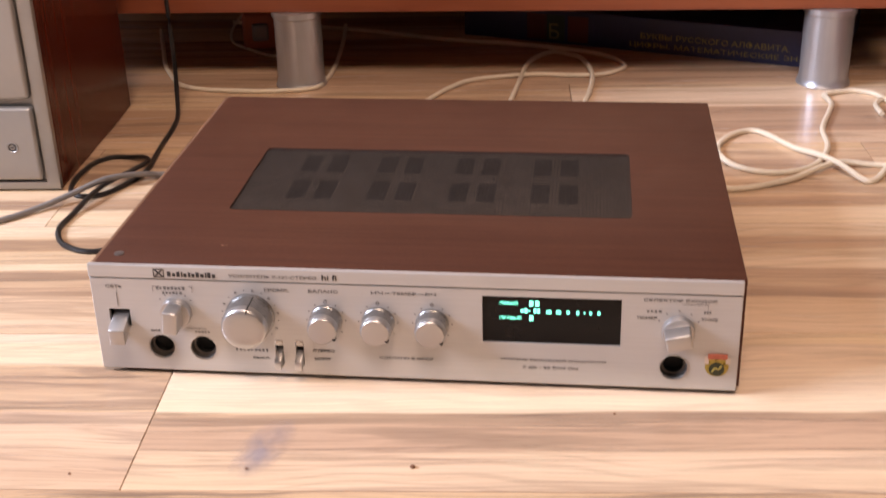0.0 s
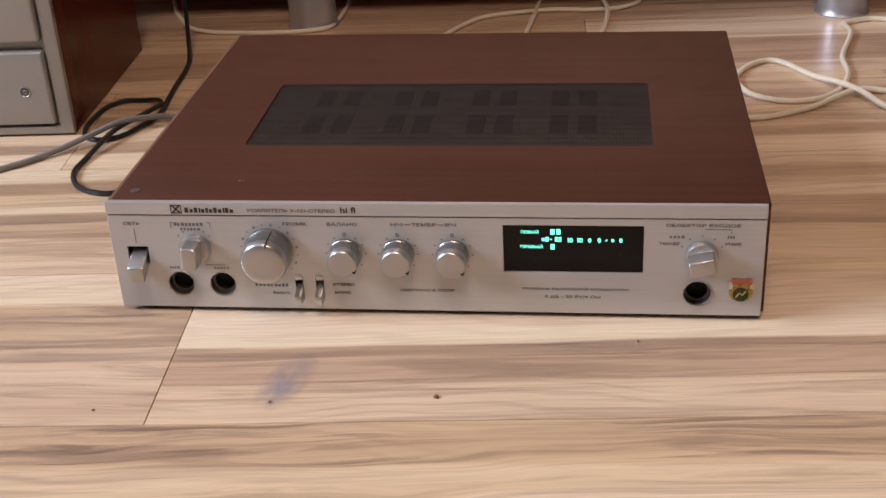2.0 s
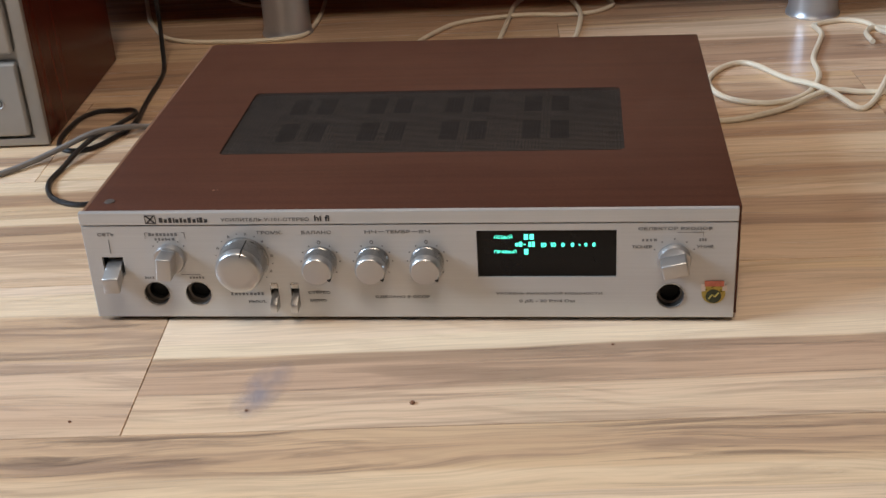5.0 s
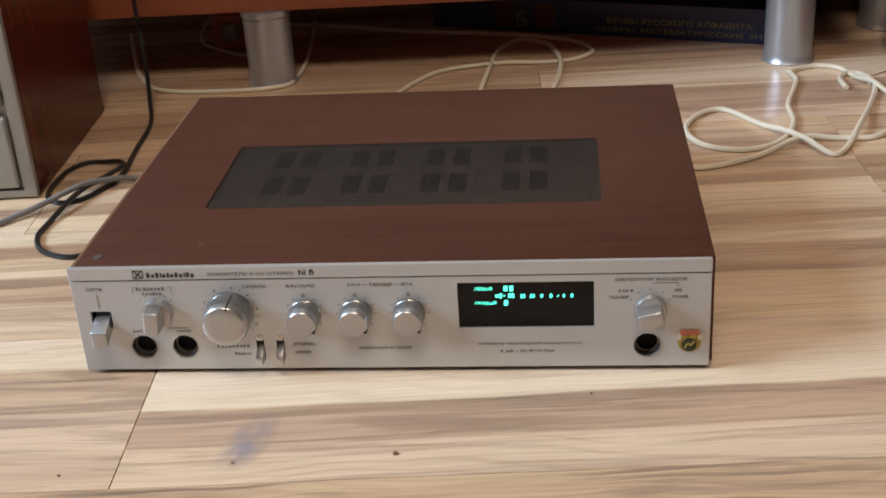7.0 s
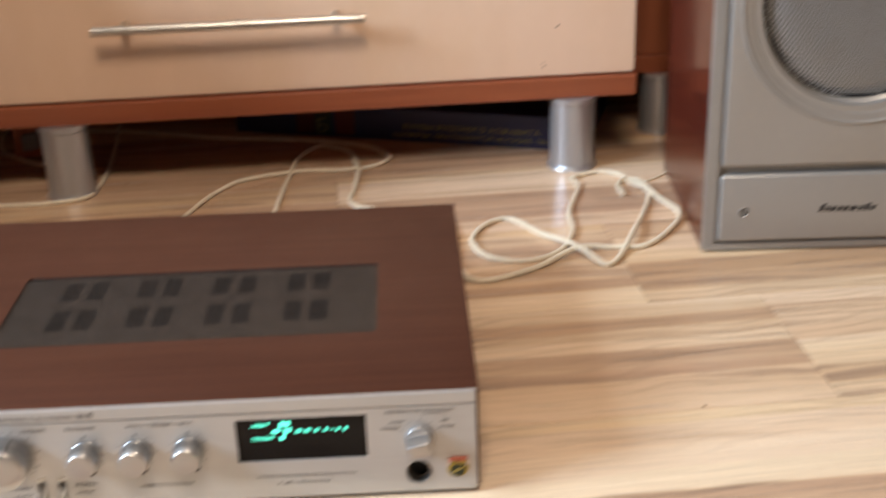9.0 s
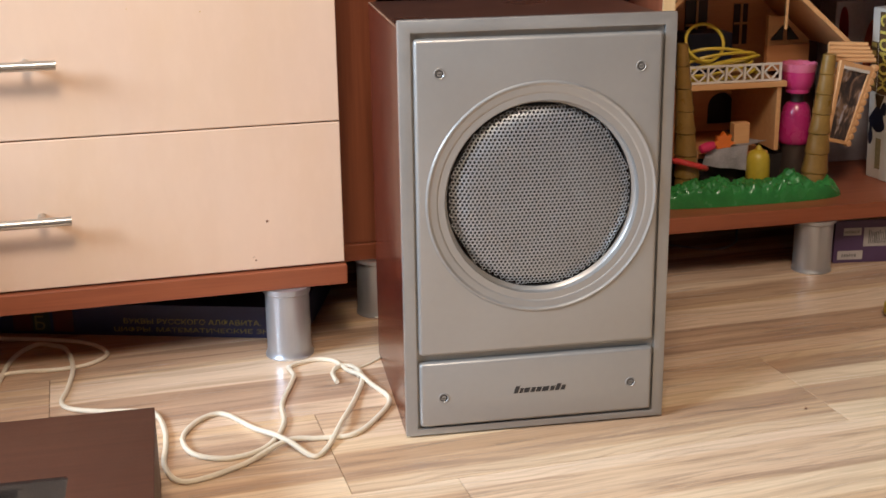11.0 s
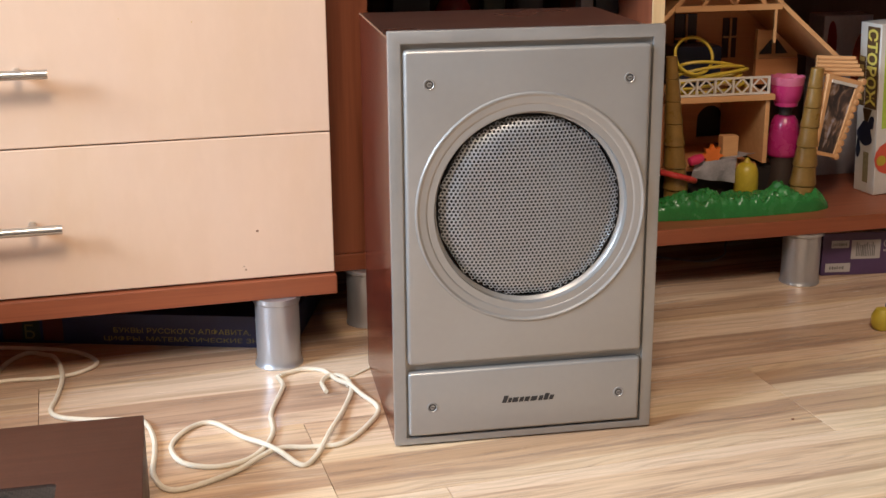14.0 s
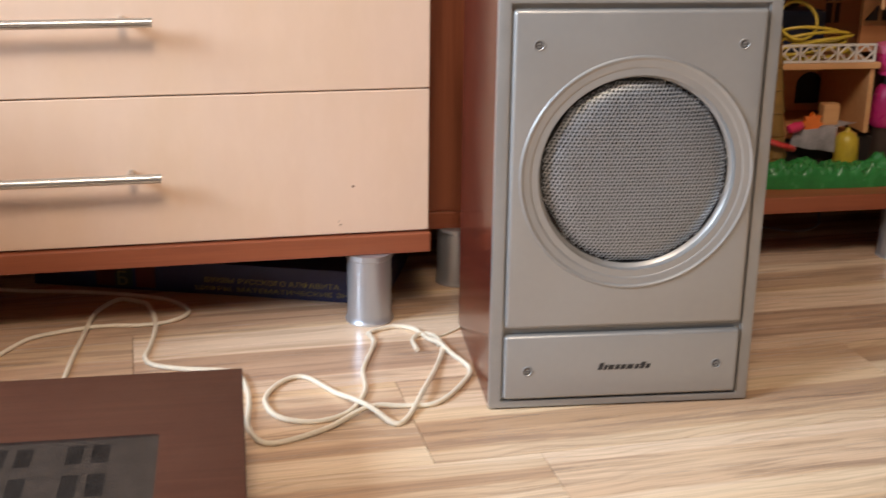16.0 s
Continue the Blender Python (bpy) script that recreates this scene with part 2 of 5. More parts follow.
M_HOLE = simple("dark_hollow", (0.006, 0.006, 0.006), 0.8, vary=0.3)
M_CONE = simple("dark_paper_cone", (0.075, 0.074, 0.075), 0.8, vary=0.2)
M_INK = simple("black_ink", (0.025, 0.022, 0.022), 0.6, vary=0.3)
M_INKG = simple("grey_ink", (0.155, 0.148, 0.146), 0.6, vary=0.2)
M_VENT = simple("dark_vent_plastic", (0.046, 0.036, 0.030), 0.6, spec=0.2, vary=0.25, scale=60, bump=0.1)
M_PLATE = simple("grey_vent_plate", (0.140, 0.105, 0.082), 0.8, spec=0.2, vary=0.2, scale=60)
M_CHIP = simple("brown_chip", (0.20, 0.10, 0.055), 0.7)
M_VENTSCREW = simple("dull_screw", (0.16, 0.14, 0.13), 0.45, 0.6)
M_CORD = simple("cream_cord", (0.74, 0.66, 0.52), 0.5, vary=0.10, scale=25)
M_CORDB = simple("black_cord", (0.014, 0.012, 0.012), 0.38, spec=0.5, vary=0.3, scale=25)
M_CORDG = simple("grey_cord", (0.20, 0.19, 0.185), 0.5, vary=0.15, scale=25)
M_DISPLAY = simple("smoked_window", (0.006, 0.0055, 0.0055), 0.18, spec=0.22, vary=0.2)
M_GREEN_GLOW = glow("green_display", (0.10, 0.95, 0.62), 2.6)


def cover_film():
    """Dark brown wood-print film, matt, with fine grain and scuffs."""
    k = Mat("brown_cover_film", (0.1, 0.05, 0.035), 0.5, 0.0, 0.18)
    g = k.noise(k.coords((5, 150, 150)), 1.0, 4, 0.6, 0.4)
    f = k.noise(k.coords(), 900.0, 2)
    big = k.noise(k.coords(), 9.0, 3)
    c = k.ramp(k.mix(0.4, g, f), (0.32, (0.060, 0.0210, 0.0122)), (0.68, (0.098, 0.036, 0.0210)))
    c = k.mix(k.ramp(big, (0.35, 0.0), (0.75, 0.35)), c, (0.068, 0.0245, 0.0145))
    k.colour(c)
    k.roughness(k.ramp(big, (0.3, 0.44), (0.7, 0.56)))
    k.bump(f, 0.12, 0.0004)
    return k.m


M_COVER = cover_film()

# ---- helpers for meshes ----


def link_mesh(name, bm, mats, parent=None, smooth=False, m=None):
    me = bpy.data.meshes.new(name)
    bm.to_mesh(me)
    bm.free()
    for mat in (mats if isinstance(mats, (list, tuple)) else [mats]):
        me.materials.append(mat)
    if smooth:
        me.shade_smooth()
        me.set_sharp_from_angle(angle=radians(35))
    ob = new(name, me)
    if parent is not None:
        ob.parent = parent
    if m is not None:
        ob.matrix_basis = m
    return ob


def part(name, bm, material, parent, label="", smooth=False, m=None):
    ob = link_mesh(name, bm, material, parent, smooth, m)
    if label:
        tagged(ob, label)
    return ob


def thing(name, label, category, at=(0, 0, 0), rz=0.0, ry=0.0, rx=0.0, group="", kind=""):
    ob = new(name)
    ob.empty_display_size = 0.05
    ob.matrix_basis = pose(*at, rx, ry, rz)
    return tagged(ob, label, category, group, kind)


def add_box(bm, x0, x1, y0, y1, z0, z1, bevel=0.0, seg=2, mat=0):
    vs = [bm.verts.new(p) for p in ((x0, y0, z0), (x1, y0, z0), (x1, y1, z0), (x0, y1, z0), (x0, y0, z1), (x1, y0, z1), (x1, y1, z1), (x0, y1, z1))]
    fs = [bm.faces.new([vs[i] for i in q]) for q in ((3, 2, 1, 0), (4, 5, 6, 7), (0, 1, 5, 4), (1, 2, 6, 5), (2, 3, 7, 6), (3, 0, 4, 7))]
    for f in fs:
        f.material_index = mat
    if bevel:
        es = list({e for f in fs for e in f.edges})
        bmesh.ops.bevel(bm, geom=es, offset=bevel, segments=seg, profile=0.5, affect="EDGES", clamp_overlap=True)
    return bm


def box(x0, x1, y0, y1, z0, z1, bevel=0.0, seg=2):
    return add_box(bmesh.new(), x0, x1, y0, y1, z0, z1, bevel, seg)


def add_lathe(bm, profile, at=(0, 0, 0), axis="z", n=32, squash=1.0, caps=True):
    """Turns (radius, height) pairs round an axis; axis 'y' means the height runs towards -y."""
    rings = []
    for r, h in profile:
        ring = []
        for i in range(n):
            a = 2 * math.pi * i / n
            c, s = r * math.cos(a), r * math.sin(a) * squash
            if axis == "z":
                p = (c, s, h)
            else:
                p = (c, -h, s)
            ring.append(bm.verts.new((p[0] + at[0], p[1] + at[1], p[2] + at[2])))
        rings.append(ring)
    for a, b in zip(rings, rings[1:]):
        for i in range(n):
            bm.faces.new((a[i], a[(i + 1) % n], b[(i + 1) % n], b[i]))
    for ring, flip in ((rings[0], True), (rings[-1], False)):
        if caps and (ring[0].co - ring[n // 2].co).length > 1e-6:
            bm.faces.new(ring[::-1] if flip else ring)
    bmesh.ops.remove_doubles(bm, verts=bm.verts[:], dist=1e-7)
    return bm


def lathe(profile, at=(0, 0, 0), axis="z", n=32, caps=True):
    bm = add_lathe(bmesh.new(), profile, at, axis, n, 1.0, caps)
    bmesh.ops.recalc_face_normals(bm, faces=bm.faces[:])
    return bm


def smooth_path(points, steps=8):
    """A Catmull-Rom line through points."""
    ps = [Vector(p) for p in points]
    ps = [ps[0] * 2 - ps[1]] + ps + [ps[-1] * 2 - ps[-2]]
    out = []
    for a, b, c, d in zip(ps, ps[1:], ps[2:], ps[3:]):
        for i in range(steps):
            t = i / steps
            out.append(0.5 * (2 * b + (c - a) * t + (2 * a - 5 * b + 4 * c - d) * t * t + (3 * b - a - 3 * c + d) * t ** 3))
    out.append(ps[-2])
    return out


def add_tube(bm, path, r, n=8, closed=False):
    rings = []
    for i, p in enumerate(path):
        a, b = path[max(0, i - 1)], path[min(len(path) - 1, i + 1)]
        d = (b - a).normalized()
        side = d.cross(Vector((0, 0, 1)))
        if side.length < 0.05:
            side = d.cross(Vector((0, 1, 0)))
        side.normalize()
        up = side.cross(d)
        rings.append([bm.verts.new(p + side * r * math.cos(2 * math.pi * k / n) + up * r * math.sin(2 * math.pi * k / n)) for k in range(n)])
    for a, b in zip(rings, rings[1:]):
        for k in range(n):
            bm.faces.new((a[k], a[(k + 1) % n], b[(k + 1) % n], b[k]))
    bm.faces.new(rings[0][::-1])
    bm.faces.new(rings[-1])
    return bm


def cord(name, points, r, material, label, category="cable", n=8):
    """A cable lying along points; a height of None rests it on the floor."""
    pts = [(p[0], p[1], r if len(p) < 3 else p[2]) for p in points]
    bm = add_tube(bmesh.new(), smooth_path(pts), r, n)
    bmesh.ops.recalc_face_normals(bm, faces=bm.faces[:])
    return tagged(link_mesh(name, bm, material, smooth=True), label, category)


def cut(bm, cutters):
    """The mesh bm less the meshes in cutters."""
    me = bpy.data.meshes.new("tmp")
    bm.to_mesh(me)
    bm.free()
    ob = new("tmp", me)
    rest = []
    for c in cutters:
        cm = bpy.data.meshes.new("tmp_cut")
        bmesh.ops.recalc_face_normals(c, faces=c.faces[:])
        c.to_mesh(cm)
        c.free()
        co = new("tmp_cut", cm)
        rest.append(co)
        mod = ob.modifiers.new("cut", "BOOLEAN")
        mod.operation, mod.object, mod.solver = "DIFFERENCE", co, "EXACT"
    bpy.context.view_layer.update()
    done = bpy.data.meshes.new_from_object(ob.evaluated_get(bpy.context.evaluated_depsgraph_get()))
    out = bmesh.new()
    out.from_mesh(done)
    for o in [ob] + rest:
        bpy.data.objects.remove(o, do_unlink=True)
    bpy.data.meshes.remove(done)
    return out


def add_text(bm, words, x0, x1, z0, z1, y, thick=0.0002, slant=0.0, bold=0.0):
    """Flat lettering that faces -y and fills the width x0..x1 and height z0..z1."""
    cu = bpy.data.curves.new("tmp_text", "FONT")
    cu.body = words
    cu.extrude, cu.offset = 0.001, bold
    ob = new("tmp_text", cu)
    bpy.context.view_layer.update()
    me = bpy.data.meshes.new_from_object(ob.evaluated_get(bpy.context.evaluated_depsgraph_get()))
    bpy.data.objects.remove(ob, do_unlink=True)
    co = [v.co.copy() for v in me.vertices]
    if co:
        ax, bx = min(c.x for c in co), max(c.x for c in co)
        ay, by = min(c.y for c in co), max(c.y for c in co)
        for v, c in zip(me.vertices, co):
            u, w = (c.x - ax) / (bx - ax), (c.y - ay) / (by - ay)
            v.co = (x0 + u * (x1 - x0) + slant * w * (z1 - z0), y - (thick if c.z > 0 else 0), z0 + w * (z1 - z0))
        bm.from_mesh(me)
    bpy.data.meshes.remove(me)
    return bm


def bars(bm, x0, x1, z0, z1, y, count, seed=0, thick=0.0002):
    """A row of small upright bars that stand for writing that cannot be read."""
    rnd = random.Random(seed)
    w = (x1 - x0) / count
    for i in range(count):
        a = x0 + i * w
        add_box(bm, a, a + w * rnd.uniform(0.5, 0.78), y - thick, y, z0, z0 + (z1 - z0) * rnd.uniform(0.75, 1.0))
    return bm


# ---- room ----
def structure(name, bm, mat, label):
    return tagged(link_mesh(name, bm, mat), label, kind="structure")


T = 0.15
structure("wall_north", box(WX0 - T, WX1 + T, WY1, WY1 + T, -0.02, WZ), M_WALL, "plain brown-grey painted wall behind the furniture")
# out of view; darkened so that the glossy cabinet sides reflect less
structure("wall_east", box(WX1, WX1 + T, WY0 - T, WY1, -0.02, WZ), M_WALLD, "plain dark brown wall out of view, kept dark to dim reflections")
structure("wall_south", box(WX0, WX1, WY0 - T, WY0, -0.02, WZ), M_WALL, "plain brown-grey painted wall")
bm = bmesh.new()
add_box(bm, WX0 - T, WX0, WY0 - T, WIN_Y0, -0.02, WZ)
add_box(bm, WX0 - T, WX0, WIN_Y1, WY1, -0.02, WZ)
add_box(bm, WX0 - T, WX0, WIN_Y0, WIN_Y1, -0.02, WIN_Z0)
add_box(bm, WX0 - T, WX0, WIN_Y0, WIN_Y1, WIN_Z1, WZ)
structure("wall_west", bm, M_WALL, "plain brown-grey painted wall with a window opening")
structure("ceiling", box(WX0 - T, WX1 + T, WY0 - T, WY1 + T, WZ, WZ + 0.1), M_CEIL, "plain white painted ceiling")

# ---- chest of drawers ----
CAB_YAW = 2.6
CAB_X, CAB_Y = 0.6586, 0.6467   # right front corner of the base board


def bar_handle(parent, xc, z, y):
    """A straight steel bar on two posts, in front of a drawer."""
    part("handle", add_tube(bmesh.new(), [Vector((xc - 0.147, y - 0.027, z)), Vector((xc + 0.147, y - 0.027, z))], 0.0052, 16), M_STEEL, parent, "brushed steel bar handle", smooth=True)
    for dx in (-0.115, 0.115):
        part("handle_post", lathe([(0.0045, -0.001), (0.0045, 0.024)], (xc + dx, y, z), "y", 12), M_STEEL, parent, smooth=True)


def drawer_chest():
    c = thing("drawer_chest", "chest of pale maple drawers on silver legs", "chest of drawers", (CAB_X, CAB_Y, 0), CAB_YAW)
    # the width includes an unseen left half, added to block light beneath the chest
    w = 1.324
    part("base_board", box(-w, 0, 0, 0.45, 0.0875, 0.1115, 0.0015), M_MAHOG, c, "red-brown base board")
    part("side_panel", box(-0.0165, -0.0005, 0.024, 0.45, 0.112, 0.634, 0.001), M_MAHOG_V, c)
    part("side_panel", box(-w + 0.0005, -w + 0.0165, 0.024, 0.45, 0.112, 0.634, 0.001), M_MAHOG_V, c)
    part("back_panel", box(-w + 0.017, -0.017, 0.44, 0.45, 0.112, 0.634), M_MAHOG_V, c)
    part("top_board", box(-w, 0, 0, 0.45, 0.6345, 0.658, 0.0015), M_MAHOG, c, "red-brown top board")
    zs = [0.1138, 0.2847, 0.4555, 0.6330]
    for z0, z1 in zip(zs, zs[1:]):
        d = part("drawer", box(-w + 0.002, -0.002, 0.006, 0.0235, z0, z1 - 0.0016, 0.0010), M_MAPLE, c, "pale maple drawer front")
        # the second handle sits on the added left half
        for xc in (-0.4550, 0.4550 - w):
            bar_handle(d, xc, z0 + 0.0838, 0.006)
        marks = ((-0.230, 0.4210, 0.0009), (-0.152, 0.4150, 0.0010)) if 0.25 < z0 < 0.4 else ()
        for x, z, r in marks:
            part("chip", lathe([(r, 0.0), (r * 0.8, 0.0003)], (x, 0.006, z), "y", 7), M_EDGE, d)
        if z0 < 0.2:
            for x, z, r in ((-0.0916, 0.1711, 0.0017), (-0.107, 0.1250, 0.0012), (-0.109, 0.1290, 0.0008)):
                part("chip", lathe([(r, 0.0), (r * 0.8, 0.0003)], (x, 0.006, z), "y", 7), M_CHIP, d)
    for x in (-0.0715, -0.6560, 0.0715 - w):
        leg = part("leg", lathe([(0.0288, 0.0), (0.0292, 0.002), (0.0276, 0.005), (0.0265, 0.010), (0.0265, 0.079), (0.0285, 0.081), (0.0285, 0.0873)], (x, 0.0180, 0), n=40), M_LEG, c, "silver tube leg", smooth=True)
    return c


drawer_chest()

# ---- shelf unit beside it, set further back ----
SH = (0.660, 0.802, 0)
SH_YAW = 1.4


def shelf_unit():
    s = thing("shelf_unit", "open red-brown shelf unit with a pale edged divider and silver legs", "shelf unit", SH, SH_YAW)
    part("bottom_board", box(-0.060, 1.25, 0, 0.38, 0.0765, 0.0985, 0.0015), M_MAHOG, s, "red-brown shelf board")
    part("back_panel", box(-0.060, 1.25, 0.371, 0.379, 0.099, 1.0), M_BACK, s, "dull dark brown back panel")
    part("side_panel", box(-0.060, -0.044, 0.004, 0.370, 0.099, 1.0, 0.001), M_MAHOG_V, s)
    part("door", box(-0.0435, 0.058, 0.004, 0.020, 0.099, 1.0, 0.001), M_MAHOG_V, s, "narrow red-brown front panel")
    d = part("divider", box(0.4290, 0.4445, 0.006, 0.370, 0.099, 1.0, 0.0005), M_MAHOG_V, s)
    part("edge_band", box(0.4286, 0.4449, 0.0030, 0.0058, 0.099, 1.0), M_EDGE, d, "pale wood edge band")
    part("side_panel", box(1.2335, 1.25, 0.004, 0.370, 0.099, 1.0, 0.001), M_MAHOG_V, s)
    part("shelf", box(0.0585, 0.4285, 0.03, 0.370, 0.300, 0.316, 0.001), M_MAHOG, s)
    part("shelf", box(0.0585, 0.4285, 0.004, 0.370, 0.450, 0.466, 0.001), M_MAHOG, s)
    part("shelf", box(0.4450, 1.2330, 0.004, 0.370, 0.478, 0.496, 0.001), M_MAHOG, s)
    part("top_board", box(-0.060, 1.25, 0, 0.38, 1.0, 1.022, 0.0015), M_MAHOG, s)
    for x, y in ((0.051, 0.0165), (0.678, 0.0260)):
        part("leg", lathe([(0.0275, 0.0), (0.0280, 0.002), (0.0270, 0.004), (0.0265, 0.008), (0.0265, 0.070), (0.030, 0.072), (0.030, 0.0763)], (x, y, 0), n=32), M_LEG, s, "silver tube leg", smooth=True)
    return s


# the unit and all that stands on, in and under it are laid out round its left front corner, then set in place
SHELF_AT = pose(0.660 + 0.0036, 0.802 + -0.0386, 0, 0, 0, -0.279) @ Matrix.Scale(1.0144, 4) @ pose(-0.660, -0.802, 0)


def on_shelf(ob):
    ob.matrix_basis = SHELF_AT @ ob.matrix_basis
    return ob


on_shelf(shelf_unit())


# ---- loudspeakers ----
def hex_mesh(radius, pitch, depth_at, cx, cz, hole=0.36, thick=0.0012):
    """A sheet of round-holed hexagon cells that follows depth_at(r), facing -y."""
    verts, faces, seen = [], [], {}

    def vert(x, z, back=0.0):
        key = (round(x * 2e5), round(z * 2e5), back)
        if key not in seen:
            seen[key] = len(verts)
            verts.append((cx + x, depth_at(math.hypot(x, z)) + back, cz + z))
        return seen[key]

    rows = int(radius / (pitch * 0.866)) + 1
    for j in range(-rows, rows + 1):
        for i in range(-rows - 1, rows + 2):
            x, z = (i + 0.5 * (j % 2)) * pitch, j * pitch * 0.866
            if math.hypot(x, z) > radius - pitch * 0.4:
                continue
            outer, inner, deep = [], [], []
            for k in range(6):
                a = math.pi / 6 + k * math.pi / 3
                outer.append(vert(x + pitch * 0.57735 * math.cos(a), z + pitch * 0.57735 * math.sin(a)))
                inner.append(vert(x + pitch * hole * math.cos(a), z + pitch * hole * math.sin(a)))
                deep.append(vert(x + pitch * hole * math.cos(a), z + pitch * hole * math.sin(a), thick))
            for k in range(6):
                n = (k + 1) % 6
                faces.append((outer[k], outer[n], inner[n], inner[k]))
                faces.append((inner[k], inner[n], deep[n], deep[k]))
    me = bpy.data.meshes.new("mesh_grille")
    me.from_pydata(verts, [], faces)
    bm = bmesh.new()
    bm.from_mesh(me)
    bpy.data.meshes.remove(me)
    return bm


SPK_W, SPK_H, SPK_D = 0.2735, 0.4268, 0.236
CAB_H = SPK_H - 0.0065   # the front frame stands a little above the cabinet


def dome(r):
    """Depth of the woofer grille behind the front, by radius."""
    k = min(1.0, r / 0.0912)
    return -0.0068 + 0.0034 * k * k + 0.0064 * k ** 10


def loudspeaker(at, yaw, lean, label):
    s = thing("loudspeaker", label, "loudspeaker", at, yaw, lean, group="pair of loudspeakers")
    h, fw = SPK_W / 2, 0.0115
    part("cabinet", cut(box(-h, h, 0.0042, SPK_D, 0.0, CAB_H, 0.0015), [lathe([(0.0980, -0.06), (0.0980, 0.05)], (0.0035, 0, 0.2490), "y", 64)]), M_SIDE, s, "glossy dark mahogany cabinet")
    # thin added sheet that makes the top darker and duller than the sides
    part("top_veneer", box(-h + 0.0005, h - 0.0005, 0.0046, SPK_D - 0.0005, CAB_H + 0.0001, CAB_H + 0.0005), M_TOP_DARK, s, "dull dark brown sheet over the cabinet top")
    part("worn_edge", add_tube(bmesh.new(), [Vector((-h + 0.0006, 0.006, CAB_H - 0.0003)), Vector((-h + 0.0006, SPK_D - 0.002, CAB_H - 0.0003))], 0.0010, 6), M_CHIP, s, "pale worn edge of the cabinet top", smooth=True)
    frame_bm = cut(box(-h - 0.0005, h + 0.0005, -0.004, 0.004, 0.0020, SPK_H + 0.0005, 0.0015), [box(-h + fw, h - fw, -0.02, 0.02, fw - 0.002, SPK_H - fw)])
    part("front_frame", frame_bm, M_SILVER_D, s, "silver grey front frame", smooth=True)
    part("baffle", cut(box(-h + fw, h - fw, 0.0025, 0.004, fw - 0.002, SPK_H - fw), [lathe([(0.0980, -0.06), (0.0980, 0.05)], (0.0035, 0, 0.2490), "y", 64)]), M_SILVER_D, s)
    cx, cz = 0.0035, 0.2490
    cutter = lathe([(0.0985, -0.05), (0.0985, 0.05)], (cx, 0, cz), "y", 96)
    up = part("upper_panel", cut(box(-0.1228, 0.1228, -0.0075, 0.0024, 0.0906, 0.4095, 0.004, 4), [cutter]), M_SILVER, s, "silver painted upper front panel", smooth=True)
    bead = add_lathe(bmesh.new(), [(0.1176, 0.0073), (0.1173, 0.0086), (0.1165, 0.0094), (0.1153, 0.0096), (0.1143, 0.0091), (0.1134, 0.0084), (0.1124, 0.0083), (0.1075, 0.0083), (0.1060, 0.0080), (0.1046, 0.0070), (0.1034, 0.0050), (0.1012, 0.0020), (0.0988, -0.0010), (0.0964, -0.0030), (0.0946, -0.0040), (0.0938, -0.009)], (cx, 0, cz), "y", 96, 1.0, False)
    bmesh.ops.recalc_face_normals(bead, faces=bead.faces[:])
    part("woofer_ring", bead, M_SILVER, up, "raised silver ring round the woofer", smooth=True)
    rim = add_lathe(bmesh.new(), [(0.0946, -0.0042), (0.0940, -0.0036), (0.0935, -0.0042), (0.0931, -0.007)], (cx, 0, cz), "y", 96, 1.0, False)
    part("grille_rim", rim, M_BLACK, up, smooth=True)
    part("grille", hex_mesh(0.0938, 0.0041, dome, cx, cz, 0.36, 0.0006), M_GRILLE, up, "domed perforated steel grille", smooth=True)
    cone = add_lathe(bmesh.new(), [(0.0920, -0.0075), (0.0918, -0.030), (0.030, -0.034), (0.0, -0.034)], (cx, 0, cz), "y", 48, 1.0, False)
    part("woofer_cone", cone, M_CONE, up)
    low = part("lower_panel", box(-0.1228, 0.1228, -0.0075, 0.0024, 0.0125, 0.0826, 0.0035, 4), M_SILVER, s, "silver painted lower front panel", smooth=True)
    x, badge = -0.026, None
    for wdt, hgt in ((0.006, 1.0), (0.0045, 0.66), (0.0075, 0.66), (0.0055, 0.66), (0.0065, 0.66), (0.0085, 0.66), (0.0055, 0.66), (0.006, 0.95), (0.0055, 0.66)):
        bar = box(x, x + wdt * 0.76, -0.0079, -0.0072, 0.0430, 0.0430 + 0.0076 * hgt)
        for v in bar.verts:
            v.co.x += (v.co.z - 0.0420) * 0.35
        if badge:
            part("badge_bar", bar, M_INK, badge)
        else:
            badge = part("name_badge", bar, M_INK, s, "small dark slanted badge bars")
        x += wdt
    for p, sx, sz in ((s, -0.0985, 0.3765), (s, 0.1005, 0.3765), (s, -0.0985, 0.0440), (s, 0.0997, 0.0452)):
        sc = part("screw", lathe([(0.0056, 0.0073), (0.0054, 0.0081), (0.0047, 0.0083), (0.0040, 0.0078), (0.0038, 0.0076)], (sx, 0, sz), "y", 24), M_SILVER_D, p, "countersunk grey screw", smooth=True)
        cr = add_lathe(bmesh.new(), [(0.0037, 0.0078), (0.0034, 0.0080), (0.0026, 0.0079)], (sx, 0, sz), "y", 20, 1.0, False)
        add_box(cr, sx - 0.0016, sx + 0.0016, -0.00835, -0.0077, sz - 0.0004, sz + 0.0004)
        part("slot", cr, M_INK, sc)
    return s


loudspeaker((0.8171, 0.3890, 0.0), -2.5, 0.0, "silver fronted loudspeaker with a round mesh grille before a shelf")
loudspeaker((-0.2925, 0.3066, 0.0), 3.7, 0.0, "silver fronted loudspeaker in a mahogany cabinet beside a black cable")


